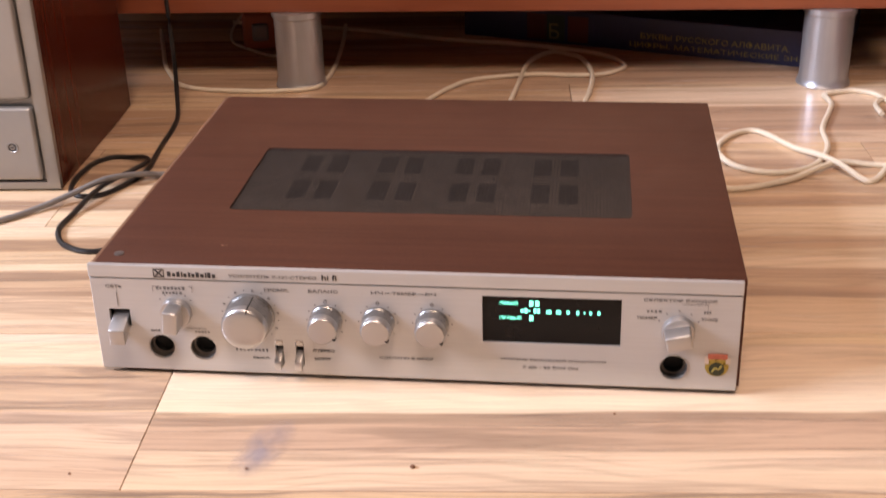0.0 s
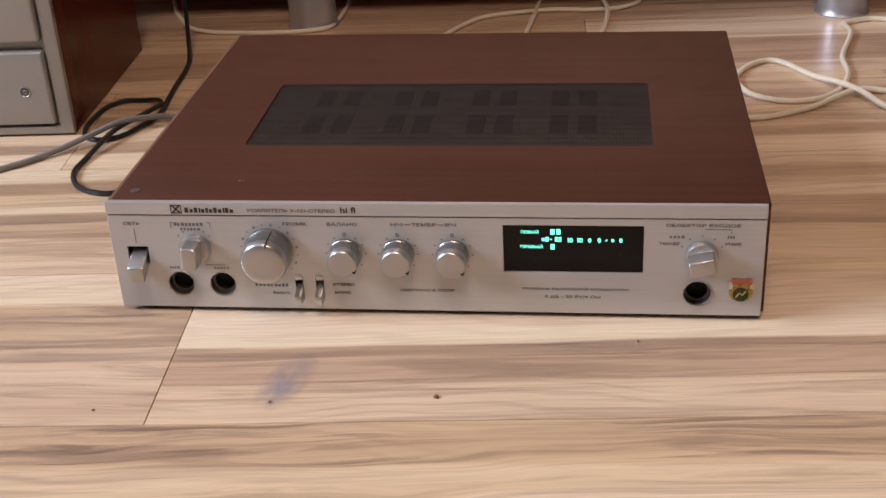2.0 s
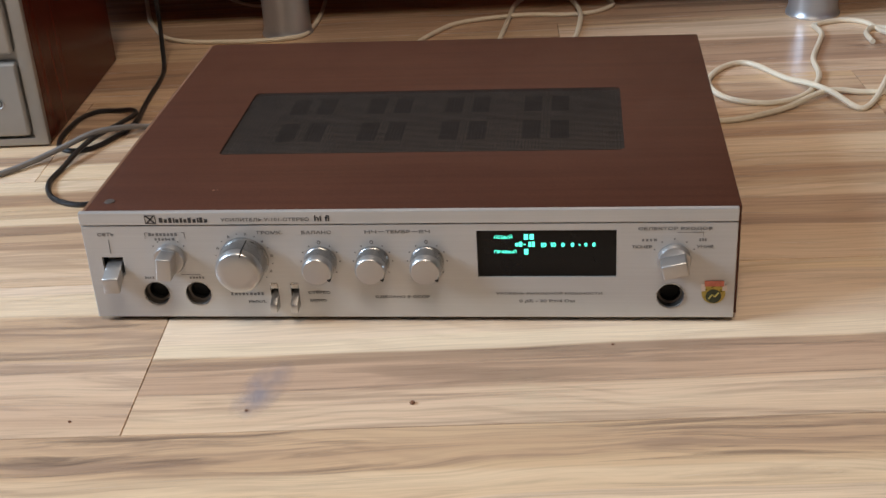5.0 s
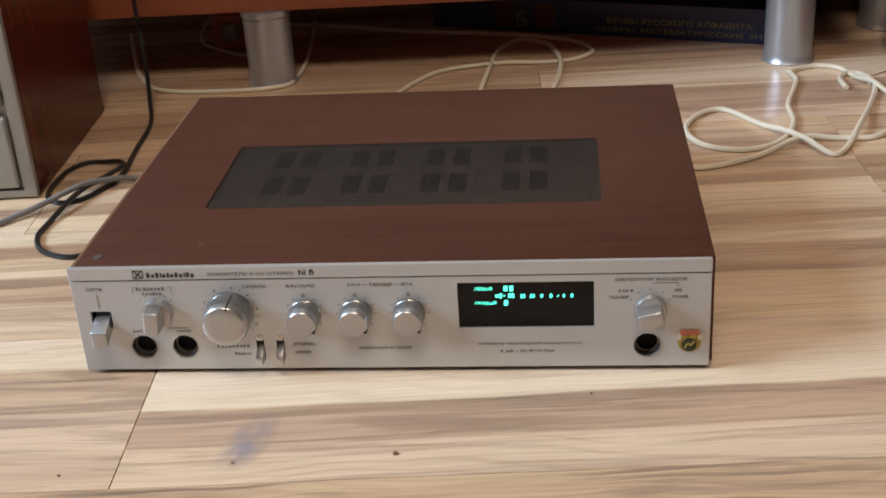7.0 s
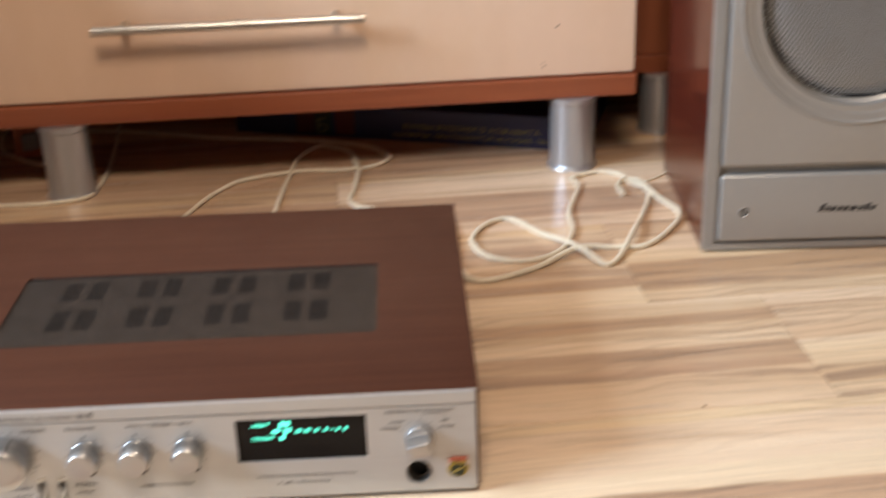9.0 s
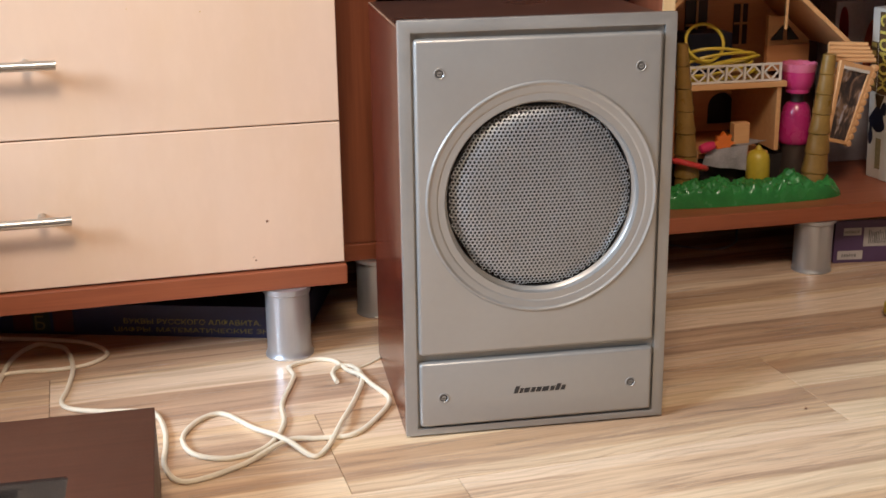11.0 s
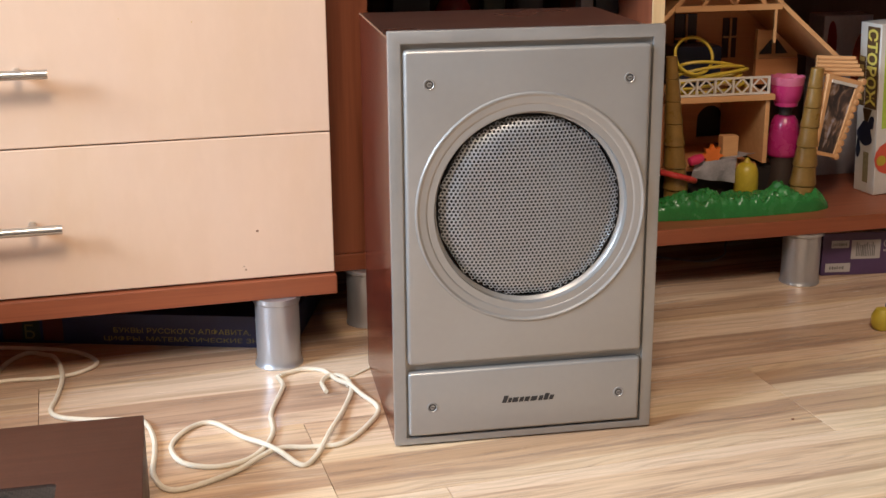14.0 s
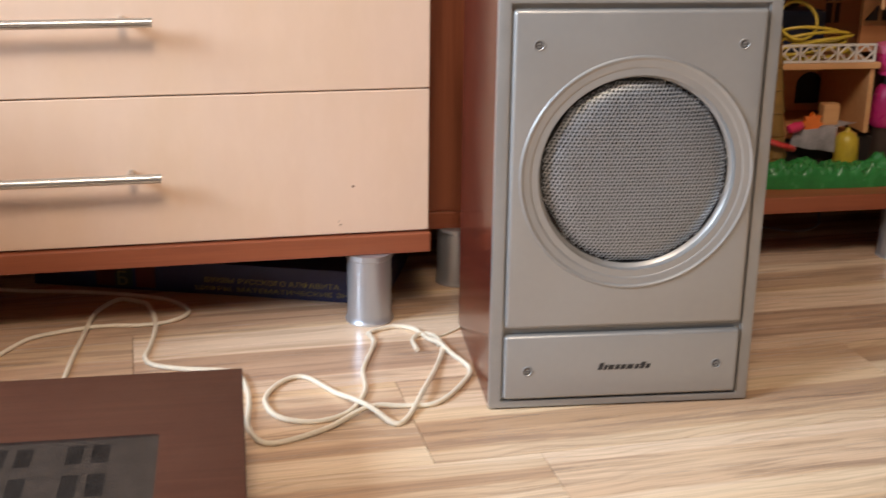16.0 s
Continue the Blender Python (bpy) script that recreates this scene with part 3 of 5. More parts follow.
# ---- amplifier ----
def amplifier():
    a = thing("amplifier", "silver fronted stereo amplifier in a brown cover, on the floor", "amplifier", (0, 0, 0))
    W, H0, HG, H1, D = 0.43, 0.004, 0.0738, 0.084, 0.3435
    holes = [lathe([(0.0087, -0.03), (0.0087, 0.03)], (x, 0, z), "y", 32) for x, z in ((0.0445, 0.0225), (0.0735, 0.0225), (0.389, 0.0205))]
    holes += [box(0.0105, 0.0250, -0.03, 0.03, 0.0370, 0.0505), box(0.1235, 0.1290, -0.03, 0.03, 0.0115, 0.0300), box(0.1375, 0.1430, -0.03, 0.03, 0.0115, 0.0300),
              box(0.2640, 0.3540, -0.03, 0.03, 0.0345, 0.0688)]
    face = part("front_panel", cut(box(0, W, 0, 0.003, H0, HG, 0.0006, 2), holes), M_PANEL, a, "brushed aluminium front panel with printed scales")
    part("trim_strip", box(0, W, -0.0008, 0.003, HG + 0.0008, H1, 0.0006, 2), M_PANEL, a, "aluminium strip above the panel")
    part("chassis", box(0.003, W - 0.003, 0.0175, D - 0.004, H0 + 0.001, H1 - 0.040), M_HOLE, a)
    part("inner_plate", box(0.002, W - 0.002, 0.0120, 0.0170, H0 + 0.001, H1 - 0.004), M_BLACK, a)
    vx0, vx1, vy0, vy1 = 0.0715, 0.3620, 0.0937, 0.2172
    cover = cut(box(0.0035, W + 0.0022, 0.0034, D, H1 - 0.0062, H1, 0.0012, 2), [box(vx0, vx1, vy0, vy1, H1 - 0.02, H1 + 0.02, 0.004, 4)])
    cv = part("cover_top", cover, M_COVER, a, "dark brown wood print cover", smooth=True)
    part("cover_side", box(0.0035, 0.0065, 0.0036, D - 0.001, H0 + 0.0015, H1 - 0.0064), M_COVER, a)
    part("cover_side", box(W - 0.0010, W + 0.0020, 0.0036, D - 0.001, H0 + 0.0015, H1 - 0.0064), M_COVER, a)
    part("cover_edge", box(0.0010, 0.0033, 0.0045, D - 0.001, H1 - 0.0060, H1 - 0.0008, 0.0003), M_CHIP, cv, "worn pale edge of the cover")
    part("back_panel", box(0.007, W - 0.004, D - 0.0038, D - 0.001, H0 + 0.002, H1 - 0.0066), M_BLACK, a)
    # ventilation grille over a plate with openings
    plate_holes = []
    for i in range(4):
        for j in range(2):
            for kx in range(2):
                x0 = 0.1060 + i * 0.0608 + kx * 0.0207
                y0 = 0.1221 + j * 0.0535
                plate_holes.append(box(x0, x0 + 0.0140, y0, y0 + 0.0366 - 0.003 * j, 0.05, 0.09))
    part("vent_plate", cut(box(vx0 + 0.0002, vx1 - 0.0002, vy0 + 0.0002, vy1 - 0.0002, H1 - 0.0034, H1 - 0.0024), plate_holes), M_PLATE, cv)
    g = bmesh.new()
    nx, ny = 116, 53
    for i in range(nx + 1):
        x = vx0 + (vx1 - vx0) * i / nx
        add_box(g, max(vx0, x - 0.00022), min(vx1, x + 0.00022), vy0, vy1, H1 - 0.0014, H1 - 0.0009)
    for j in range(ny + 1):
        y = vy0 + (vy1 - vy0) * j / ny
        add_box(g, vx0, vx1, max(vy0, y - 0.00022), min(vy1, y + 0.00022), H1 - 0.0009, H1 - 0.0004)
    part("vent_grille", g, M_VENT, cv, "fine dark ventilation grille")
    part("cover_screw", lathe([(0.0036, H1 - 0.0005), (0.0034, H1 + 0.0005), (0.0022, H1 + 0.0007), (0.0, H1 + 0.0003)], (0.0165, 0.0165, 0), n=16), M_VENTSCREW, cv, smooth=True)
    part("dent", lathe([(0.0012, H1 - 0.0002), (0.0010, H1 + 0.0002)], (0.084, 0.033, 0), n=7), M_CHIP, cv)
    part("dent", lathe([(0.0007, H1 - 0.0002), (0.0006, H1 + 0.0002)], (0.0865, 0.0335, 0), n=6), M_CHIP, cv)
    for x in (0.035, W - 0.035):
        for y in (0.03, D - 0.03):
            part("foot", lathe([(0.009, 0.0), (0.0095, 0.001), (0.0095, 0.0055)], (x, y, 0), n=20), M_BLACK, a, smooth=True)

    # knobs
    def knob(x, z, r, length, mark):
        k = part("knob", lathe([(r * 1.04, 0.0004), (r * 1.04, 0.0024), (r * 1.0, 0.0028), (r * 0.988, length - 0.0054), (0, length - 0.0053)], (x, 0, z), "y", 56), M_KNOB_SIDE, a, "turned aluminium knob", smooth=True)
        part("cap", lathe([(r * 0.986, length - 0.0052), (r * 0.970, length - 0.0036), (r * 0.935, length - 0.0018), (r * 0.890, length - 0.0007), (r * 0.84, length - 0.0002), (r * 0.45, length + 0.0002), (0, length + 0.0003)], (x, 0, z), "y", 56), M_KNOB, k, "bright bevelled cap", smooth=True)
        line = add_box(bmesh.new(), -0.0004, 0.0004, -length + 0.0006, -0.003, r * 0.955, r * 1.012)
        add_box(line, -0.0004, 0.0004, -length - 0.0003, -length + 0.0028, r * 0.80, r * 0.992)
        part("pointer", line, M_INK, k, m=pose(x, 0, z, 0, mark, 0))

    knob(0.1085, 0.0485, 0.0160, 0.0205, 14)
    for x, mk in ((0.1600, 128), (0.1950, 128), (0.2310, 130)):
        knob(x, 0.0470, 0.0106, 0.0163, mk)

    def lever_knob(x, z, turn):
        k = part("selector_knob", lathe([(0.0106, 0.0004), (0.0106, 0.0040), (0.0100, 0.0052), (0.0, 0.0052)], (x, 0, z), "y", 48), M_KNOB, a, "aluminium selector knob with a grip bar", smooth=True)
        grip = box(-0.0051, 0.0051, -0.0180, -0.0050, -0.0089, 0.0083, 0.0012, 3)
        for v in grip.verts:
            if v.co.y < -0.012:
                v.co.z *= 0.95
        part("grip", grip, M_KNOB, k, smooth=True, m=pose(x, 0, z, 0, turn, 0))

    lever_knob(0.0580, 0.0500, 6)
    lever_knob(0.3905, 0.0480, 77)

    # jacks
    for x, z in ((0.0445, 0.0225), (0.0735, 0.0225), (0.389, 0.0205)):
        j = part("jack_socket", lathe([(0.0094, 0.0001), (0.0093, 0.0005), (0.0089, 0.0004), (0.0085, -0.0006)], (x, 0, z), "y", 40, False), M_STEEL, a, "steel ringed headphone socket", smooth=True)
        part("sleeve", lathe([(0.0085, -0.0007), (0.0081, -0.0045), (0.0068, -0.0048), (0.0067, -0.0052)], (x, 0, z), "y", 32, False), M_SLEEVE, j, "dark metal sleeve", smooth=True)
        part("bore", lathe([(0.0066, -0.0053), (0.0065, -0.0088), (0.0, -0.0088)], (x, 0, z), "y", 24, False), M_HOLE, j)

    # power switch and slide switches
    sw = part("power_switch", box(0.0112, 0.0243, 0.0065, 0.0095, 0.0350, 0.0520), M_HOLE, a, "silver paddle power switch")
    pad = box(0.0124, 0.0234, -0.0120, 0.0060, 0.0385, 0.0475, 0.0008, 2)
    for v in pad.verts:
        v.co.z += (v.co.y - 0.006) * 0.42
        if v.co.y < -0.006 and v.co.z < 0.0372:
            v.co.z -= 0.0022
    part("paddle", pad, M_KNOB, sw, "silver paddle", smooth=True)
    for x in (0.1263, 0.1403):
        s2 = part("slide_switch", box(x - 0.0024, x + 0.0024, 0.0060, 0.0085, 0.0100, 0.0315), M_HOLE, a, "small chrome toggle switch")
        lev = box(x - 0.0024, x + 0.0024, -0.0085, 0.0058, 0.0120, 0.0235, 0.0006, 2)
        for v in lev.verts:
            if v.co.y < -0.004:
                v.co.z = v.co.z * 0.55 + 0.0052
        part("lever", lev, M_KNOB, s2, smooth=True)
        part("cap", box(x - 0.0025, x + 0.0025, -0.0004, 0.0058, 0.0262, 0.0306, 0.0005), M_STEEL, s2)

    # display
    disp = part("display_window", box(0.2642, 0.3538, 0.0012, 0.0030, 0.0347, 0.0686), M_DISPLAY, a, "black display window with glowing green signs")
    yy = 0.0011
    for text, x0, x1, z0, z1 in (("ЛЕВЫЙ", 0.2752, 0.2870, 0.0625, 0.0652), ("ПРАВЫЙ", 0.2752, 0.2895, 0.0518, 0.0545)):
        part("glowing_word", add_text(bmesh.new(), text, x0, x1, z0, z1, yy), M_GREEN_GLOW, disp, "glowing green letters")
    for x0, x1, z0, z1 in ((0.2946, 0.2972, 0.0618, 0.0656), (0.2984, 0.3010, 0.0618, 0.0656), (0.2946, 0.2972, 0.0510, 0.0548), (0.2890, 0.2908, 0.0570, 0.0592), (0.2914, 0.2934, 0.0567, 0.0600),
                           (0.2940, 0.2956, 0.0580, 0.0586), (0.2975, 0.2992, 0.0566, 0.0600), (0.2998, 0.3015, 0.0566, 0.0600)):
        part("level_segment", box(x0, x1, yy - 0.0002, yy, z0, z1), M_GREEN_GLOW, disp, "glowing green segment")
    # the scale's signs: two wide ones, two rings, a dot, two small ones
    for x, w in ((0.3072, 0.0030), (0.3134, 0.0030), (0.3197, 0.0022), (0.3258, 0.0022), (0.3303, 0.0011), (0.3343, 0.0019), (0.3395, 0.0021)):
        sign = bmesh.new()
        if w < 0.0015:
            add_box(sign, x - w / 2, x + w / 2, yy - 0.0002, yy, 0.0573, 0.0583)
        elif w > 0.0025:
            add_box(sign, x - 0.0015, x - 0.0008, yy - 0.0002, yy, 0.0563, 0.0593)
            add_lathe(sign, [(0.0012, 0.0), (0.0012, 0.0002), (0.0006, 0.0002)], (x + 0.0006, yy, 0.0578), "y", 12, 1.3, False)
        else:
            add_lathe(sign, [(w / 2, 0.0), (w / 2, 0.0002), (w / 4.5, 0.0002)], (x, yy, 0.0578), "y", 12, 1.4, False)
        part("scale_sign", sign, M_GREEN_GLOW, disp, "glowing green scale sign")

    # printing on the panel
    ink = bmesh.new()

    def word(text, x0, x1, z0, z1, at=-0.0001, mat=None):
        part("printed_word", add_text(bmesh.new(), text, x0, x1, z0, z1, at, bold=0.018), mat or M_INKG, face)

    def scribble(x0, x1, z0, z1, count, seed):
        part("printed_bars", bars(bmesh.new(), x0, x1, z0, z1, -0.0001, count, seed), M_INKG, face)

    y = -0.0001
    word("СЕТЬ", 0.0105, 0.0222, 0.0665, 0.0690)
    part("printed_line", add_box(bmesh.new(), 0.0172, 0.0177, y - 0.0002, y, 0.0530, 0.0635), M_INKG, face)
    word("ГРОМК.", 0.1195, 0.1362, 0.0672, 0.0697)
    word("БАЛАНС", 0.1490, 0.1690, 0.0672, 0.0697)
    word("НЧ", 0.1910, 0.1990, 0.0674, 0.0698)
    word("ТЕМБР", 0.2050, 0.2210, 0.0674, 0.0698)
    word("ВЧ", 0.2268, 0.2340, 0.0674, 0.0698)

    def line(x0, x1, z0, z1):
        part("printed_line", add_box(bmesh.new(), x0, x1, y - 0.0002, y, z0, z1), M_INKG, face)

    for x0, x1 in ((0.2000, 0.2040), (0.2222, 0.2260)):
        line(x0, x1, 0.0684, 0.0688)
    word("СДЕЛАНО В СССР", 0.1945, 0.2310, 0.0186, 0.0208)
    word("УРОВЕНЬ ВЫХОДНОЙ МОЩНОСТИ", 0.2755, 0.3450, 0.0212, 0.0236)
    word("0 дБ - 20 Вт/4 Ом", 0.2905, 0.3270, 0.0152, 0.0178)
    word("СЕЛЕКТОР ВХОДОВ", 0.3675, 0.4140, 0.0682, 0.0708)
    word("ТЮНЕР", 0.3635, 0.3765, 0.0556, 0.0578)
    word("УНИВ", 0.4045, 0.4150, 0.0556, 0.0578)
    word("СТЕРЕО", 0.1492, 0.1640, 0.0222, 0.0243)
    word("МОНО", 0.1500, 0.1610, 0.0160, 0.0180)
    word("ВЫКЛ.", 0.1075, 0.1195, 0.0152, 0.0172)
    scribble(0.0960, 0.1195, 0.0212, 0.0234, 9, 1)
    scribble(0.0455, 0.0660, 0.0664, 0.0688, 8, 2)
    scribble(0.0495, 0.0635, 0.0630, 0.0650, 6, 3)
    scribble(0.3700, 0.3800, 0.0606, 0.0626, 4, 4)
    scribble(0.4060, 0.4110, 0.0606, 0.0626, 3, 5)
    scribble(0.0380, 0.0450, 0.0340, 0.0358, 4, 6)
    scribble(0.0690, 0.0800, 0.0340, 0.0358, 5, 7)
    line(0.0635, 0.0770, 0.0370, 0.0373)
    for x0, x1, z0, z1 in ((0.0430, 0.0433, 0.0645, 0.0690), (0.0430, 0.0450, 0.0687, 0.0690), (0.0700, 0.0703, 0.0645, 0.0690), (0.0680, 0.0703, 0.0687, 0.0690),
                           (0.3920, 0.4085, 0.0668, 0.0671), (0.4082, 0.4085, 0.0640, 0.0671)):
        line(x0, x1, z0, z1)

    def ring(cx, cz, r, angles, s=0.00055, block=False):
        dots = bmesh.new()
        for k, deg in enumerate(angles):
            px, pz = cx + r * math.sin(radians(deg)), cz + r * math.cos(radians(deg))
            if block and k % 2 == 0:
                bars(dots, px - 0.0008, px + 0.0010, pz - 0.0010, pz + 0.0010, y, 2, k)
            else:
                add_lathe(dots, [(s, 0.0), (s, 0.0002)], (px, y, pz), "y", 8)
        part("scale_dots", dots, M_INKG, face)

    ring(0.1085, 0.0485, 0.0192, range(-135, 140, 18), 0.00045, True)
    for x in (0.1600, 0.1950, 0.2310):
        ring(x, 0.0470, 0.0131, (-130, -90, -60, -32, 32, 60, 90, 130))
        part("printed_ring", add_lathe(bmesh.new(), [(0.0012, 0.0), (0.0012, 0.0002), (0.0007, 0.0002)], (x, y, 0.0610), "y", 14, 1.2, False), M_INKG, face)
    ring(0.3905, 0.0480, 0.0142, (-62, -33, 0, 33, 62))
    ring(0.0580, 0.0500, 0.0138, (-50, -30, 0, 30, 50), 0.0005)
    yt = -0.0009
    word("УСИЛИТЕЛЬ У-101-СТЕРЕО", 0.0965, 0.1555, 0.0772, 0.0797, yt)
    word("hi fi", 0.1590, 0.1690, 0.0770, 0.0812, yt, M_INK)
    x = 0.0548
    for wdt, hgt in ((0.0036, 1.0), (0.0030, 0.7), (0.0032, 1.0), (0.0016, 0.95), (0.0032, 0.7), (0.0024, 0.95), (0.0030, 0.7), (0.0032, 1.0), (0.0032, 0.7), (0.0016, 0.95), (0.0032, 1.0), (0.0032, 0.7)):
        add_box(ink, x, x + wdt * 0.68, yt - 0.0002, yt, 0.0766, 0.0766 + 0.0036 * hgt)
        x += wdt * 0.98
    for x0, x1, z0, z1 in ((0.0453, 0.0458, 0.0760, 0.0820), (0.0522, 0.0527, 0.0760, 0.0820), (0.0453, 0.0527, 0.0760, 0.0765), (0.0453, 0.0527, 0.0815, 0.0820)):
        add_box(ink, x0, x1, yt - 0.0002, yt, z0, z1)
    for ang in (45, -45):
        d = add_box(bmesh.new(), -0.0040, 0.0040, yt - 0.0002, yt, -0.0005, 0.0005)
        bmesh.ops.rotate(d, verts=d.verts[:], cent=(0, 0, 0), matrix=Matrix.Rotation(radians(ang), 3, "Y"))
        bmesh.ops.translate(d, verts=d.verts[:], vec=(0.0490, 0, 0.0790))
        tmp = bpy.data.meshes.new("tmp")
        d.to_mesh(tmp)
        d.free()
        ink.from_mesh(tmp)
        bpy.data.meshes.remove(tmp)
    part("maker_badge", ink, M_INK, face, "black printed badge bars")

    # quality sticker
    st = part("sticker", lathe([(0.0076, 0.0002), (0.0076, 0.0005), (0.0, 0.0005)], (0.4165, 0, 0.0225), "y", 32), simple("gold_foil", (0.42, 0.33, 0.08), 0.3, 0.7, vary=0.4, scale=300), a, "small gold and red round sticker")
    red = bmesh.new()
    add_box(red, 0.4105, 0.4230, -0.0009, -0.0006, 0.0278, 0.0318, 0.0001)
    part("red_band", red, simple("sticker_red", (0.50, 0.14, 0.09), 0.5, vary=0.3, scale=400), st)
    wb = bmesh.new()
    add_box(wb, 0.4085, 0.4112, -0.0008, -0.0006, 0.0242, 0.0296)
    add_box(wb, 0.4220, 0.4250, -0.0008, -0.0006, 0.0246, 0.0290)
    part("white_tab", wb, simple("sticker_white", (0.62, 0.52, 0.46), 0.5), st)
    dk = add_lathe(bmesh.new(), [(0.0050, 0.0007), (0.0050, 0.0009)], (0.4165, 0, 0.0205), "y", 24)
    part("dark_disc", dk, simple("sticker_dark", (0.035, 0.040, 0.018), 0.4, vary=0.5, scale=500), st)
    sw2 = add_tube(bmesh.new(), smooth_path([(0.4135, -0.0010, 0.0185), (0.4155, -0.0010, 0.0215), (0.4175, -0.0010, 0.0205), (0.4195, -0.0010, 0.0232)], 4), 0.0006, 6)
    part("gold_mark", sw2, simple("gold_mark", (0.50, 0.42, 0.12), 0.3, 0.6), st)
    return a


amplifier()

# ---- cables ----
cord("speaker_cable", [(0.238, 0.372, 0.012), (0.242, 0.511), (0.245, 0.577), (0.251, 0.651), (0.258, 0.717), (0.281, 0.758), (0.304, 0.750), (0.320, 0.731), (0.332, 0.661, 0.0065), (0.329, 0.606), (0.325, 0.572), (0.334, 0.550), (0.366, 0.534), (0.408, 0.524),
                       (0.427, 0.511), (0.436, 0.469), (0.437, 0.431), (0.436, 0.380), (0.455, 0.344), (0.510, 0.367), (0.558, 0.405, 0.006), (0.593, 0.409), (0.629, 0.411), (0.663, 0.453), (0.679, 0.492), (0.666, 0.537), (0.657, 0.558, 0.0065), (0.646, 0.584),
                       (0.634, 0.615), (0.614, 0.625), (0.594, 0.619), (0.582, 0.611)],
     0.0028, M_CORD, "cream speaker cable curling over the floor behind the amplifier")
cord("speaker_cable", [(0.123, 0.369, 0.012), (0.135, 0.500), (0.155, 0.575), (0.175, 0.620), (0.200, 0.650), (0.264, 0.671), (0.314, 0.669), (0.350, 0.678), (0.369, 0.710), (0.334, 0.756), (0.245, 0.790), (0.152, 0.809), (0.027, 0.850), (-0.144, 0.881)],
     0.0026, M_CORD, "cream cable running under the drawer chest")
cord("speaker_cable", [(0.579, 0.609), (0.583, 0.583), (0.577, 0.557), (0.562, 0.503), (0.559, 0.451), (0.537, 0.402), (0.500, 0.385), (0.465, 0.402), (0.454, 0.444), (0.472, 0.484), (0.498, 0.494), (0.527, 0.451), (0.546, 0.420, 0.0075), (0.561, 0.395, 0.0085),
                       (0.581, 0.369), (0.598, 0.388), (0.618, 0.433, 0.0075), (0.640, 0.493), (0.659, 0.555), (0.654, 0.591), (0.638, 0.597), (0.628, 0.579), (0.629, 0.551)],
     0.0028, M_CORD, "cream cable lying in a loose loop on the floor")
cord("thin_wire", [(0.655, 0.562), (0.657, 0.586), (0.670, 0.597), (0.686, 0.611), (0.702, 0.624), (0.763, 0.631)], 0.0013, M_CORD, "thin cream wire leading behind a loudspeaker", n=6)
cord("thin_wire", [(-0.230, 0.840), (-0.1803, 0.7012), (-0.166, 0.6684), (-0.1449, 0.6303), (-0.1325, 0.6157), (-0.115, 0.606), (-0.0886, 0.6005), (-0.0232, 0.6000), (0.0201, 0.6125), (0.0284, 0.6381), (0.0302, 0.6829), (0.0252, 0.7489), (0.0189, 0.8081), (0.010, 0.870)], 0.0026, M_CORD, "cream cable in front of a silver furniture leg")
cord("black_cable", [(-0.129, 0.741, 0.667), (-0.129, 0.611, 0.667), (-0.127, 0.572, 0.66), (-0.125, 0.566, 0.6), (-0.121, 0.559, 0.35), (-0.119, 0.555, 0.16), (-0.116, 0.551, 0.06), (-0.113, 0.537, 0.014), (-0.106, 0.511), (-0.100, 0.476), (-0.097, 0.434), (-0.093, 0.395), (-0.090, 0.367), (-0.094, 0.339),
                       (-0.109, 0.305), (-0.128, 0.296), (-0.143, 0.305), (-0.150, 0.327), (-0.151, 0.354), (-0.148, 0.377), (-0.136, 0.393), (-0.118, 0.394), (-0.100, 0.385, 0.0065), (-0.091, 0.369, 0.0085), (-0.098, 0.347, 0.0085), (-0.114, 0.302, 0.0085), (-0.123, 0.254), (-0.123, 0.225),
                       (-0.110, 0.198), (-0.088, 0.184), (-0.067, 0.187), (-0.038, 0.215), (-0.010, 0.276), (0.003, 0.360), (0.054, 0.368)],
     0.0024, M_CORDB, "black cable hanging down and coiled on the floor")
cord("grey_cable", [(-0.597, -0.105), (-0.377, 0.076), (-0.247, 0.185), (-0.183, 0.238), (-0.157, 0.266, 0.004), (-0.134, 0.289, 0.0085), (-0.111, 0.314, 0.0128), (-0.086, 0.337, 0.0085), (-0.067, 0.352), (-0.007, 0.366), (0.054, 0.376), (0.104, 0.368)], 0.0028, M_CORDG, "grey cable on the floor beside the amplifier")

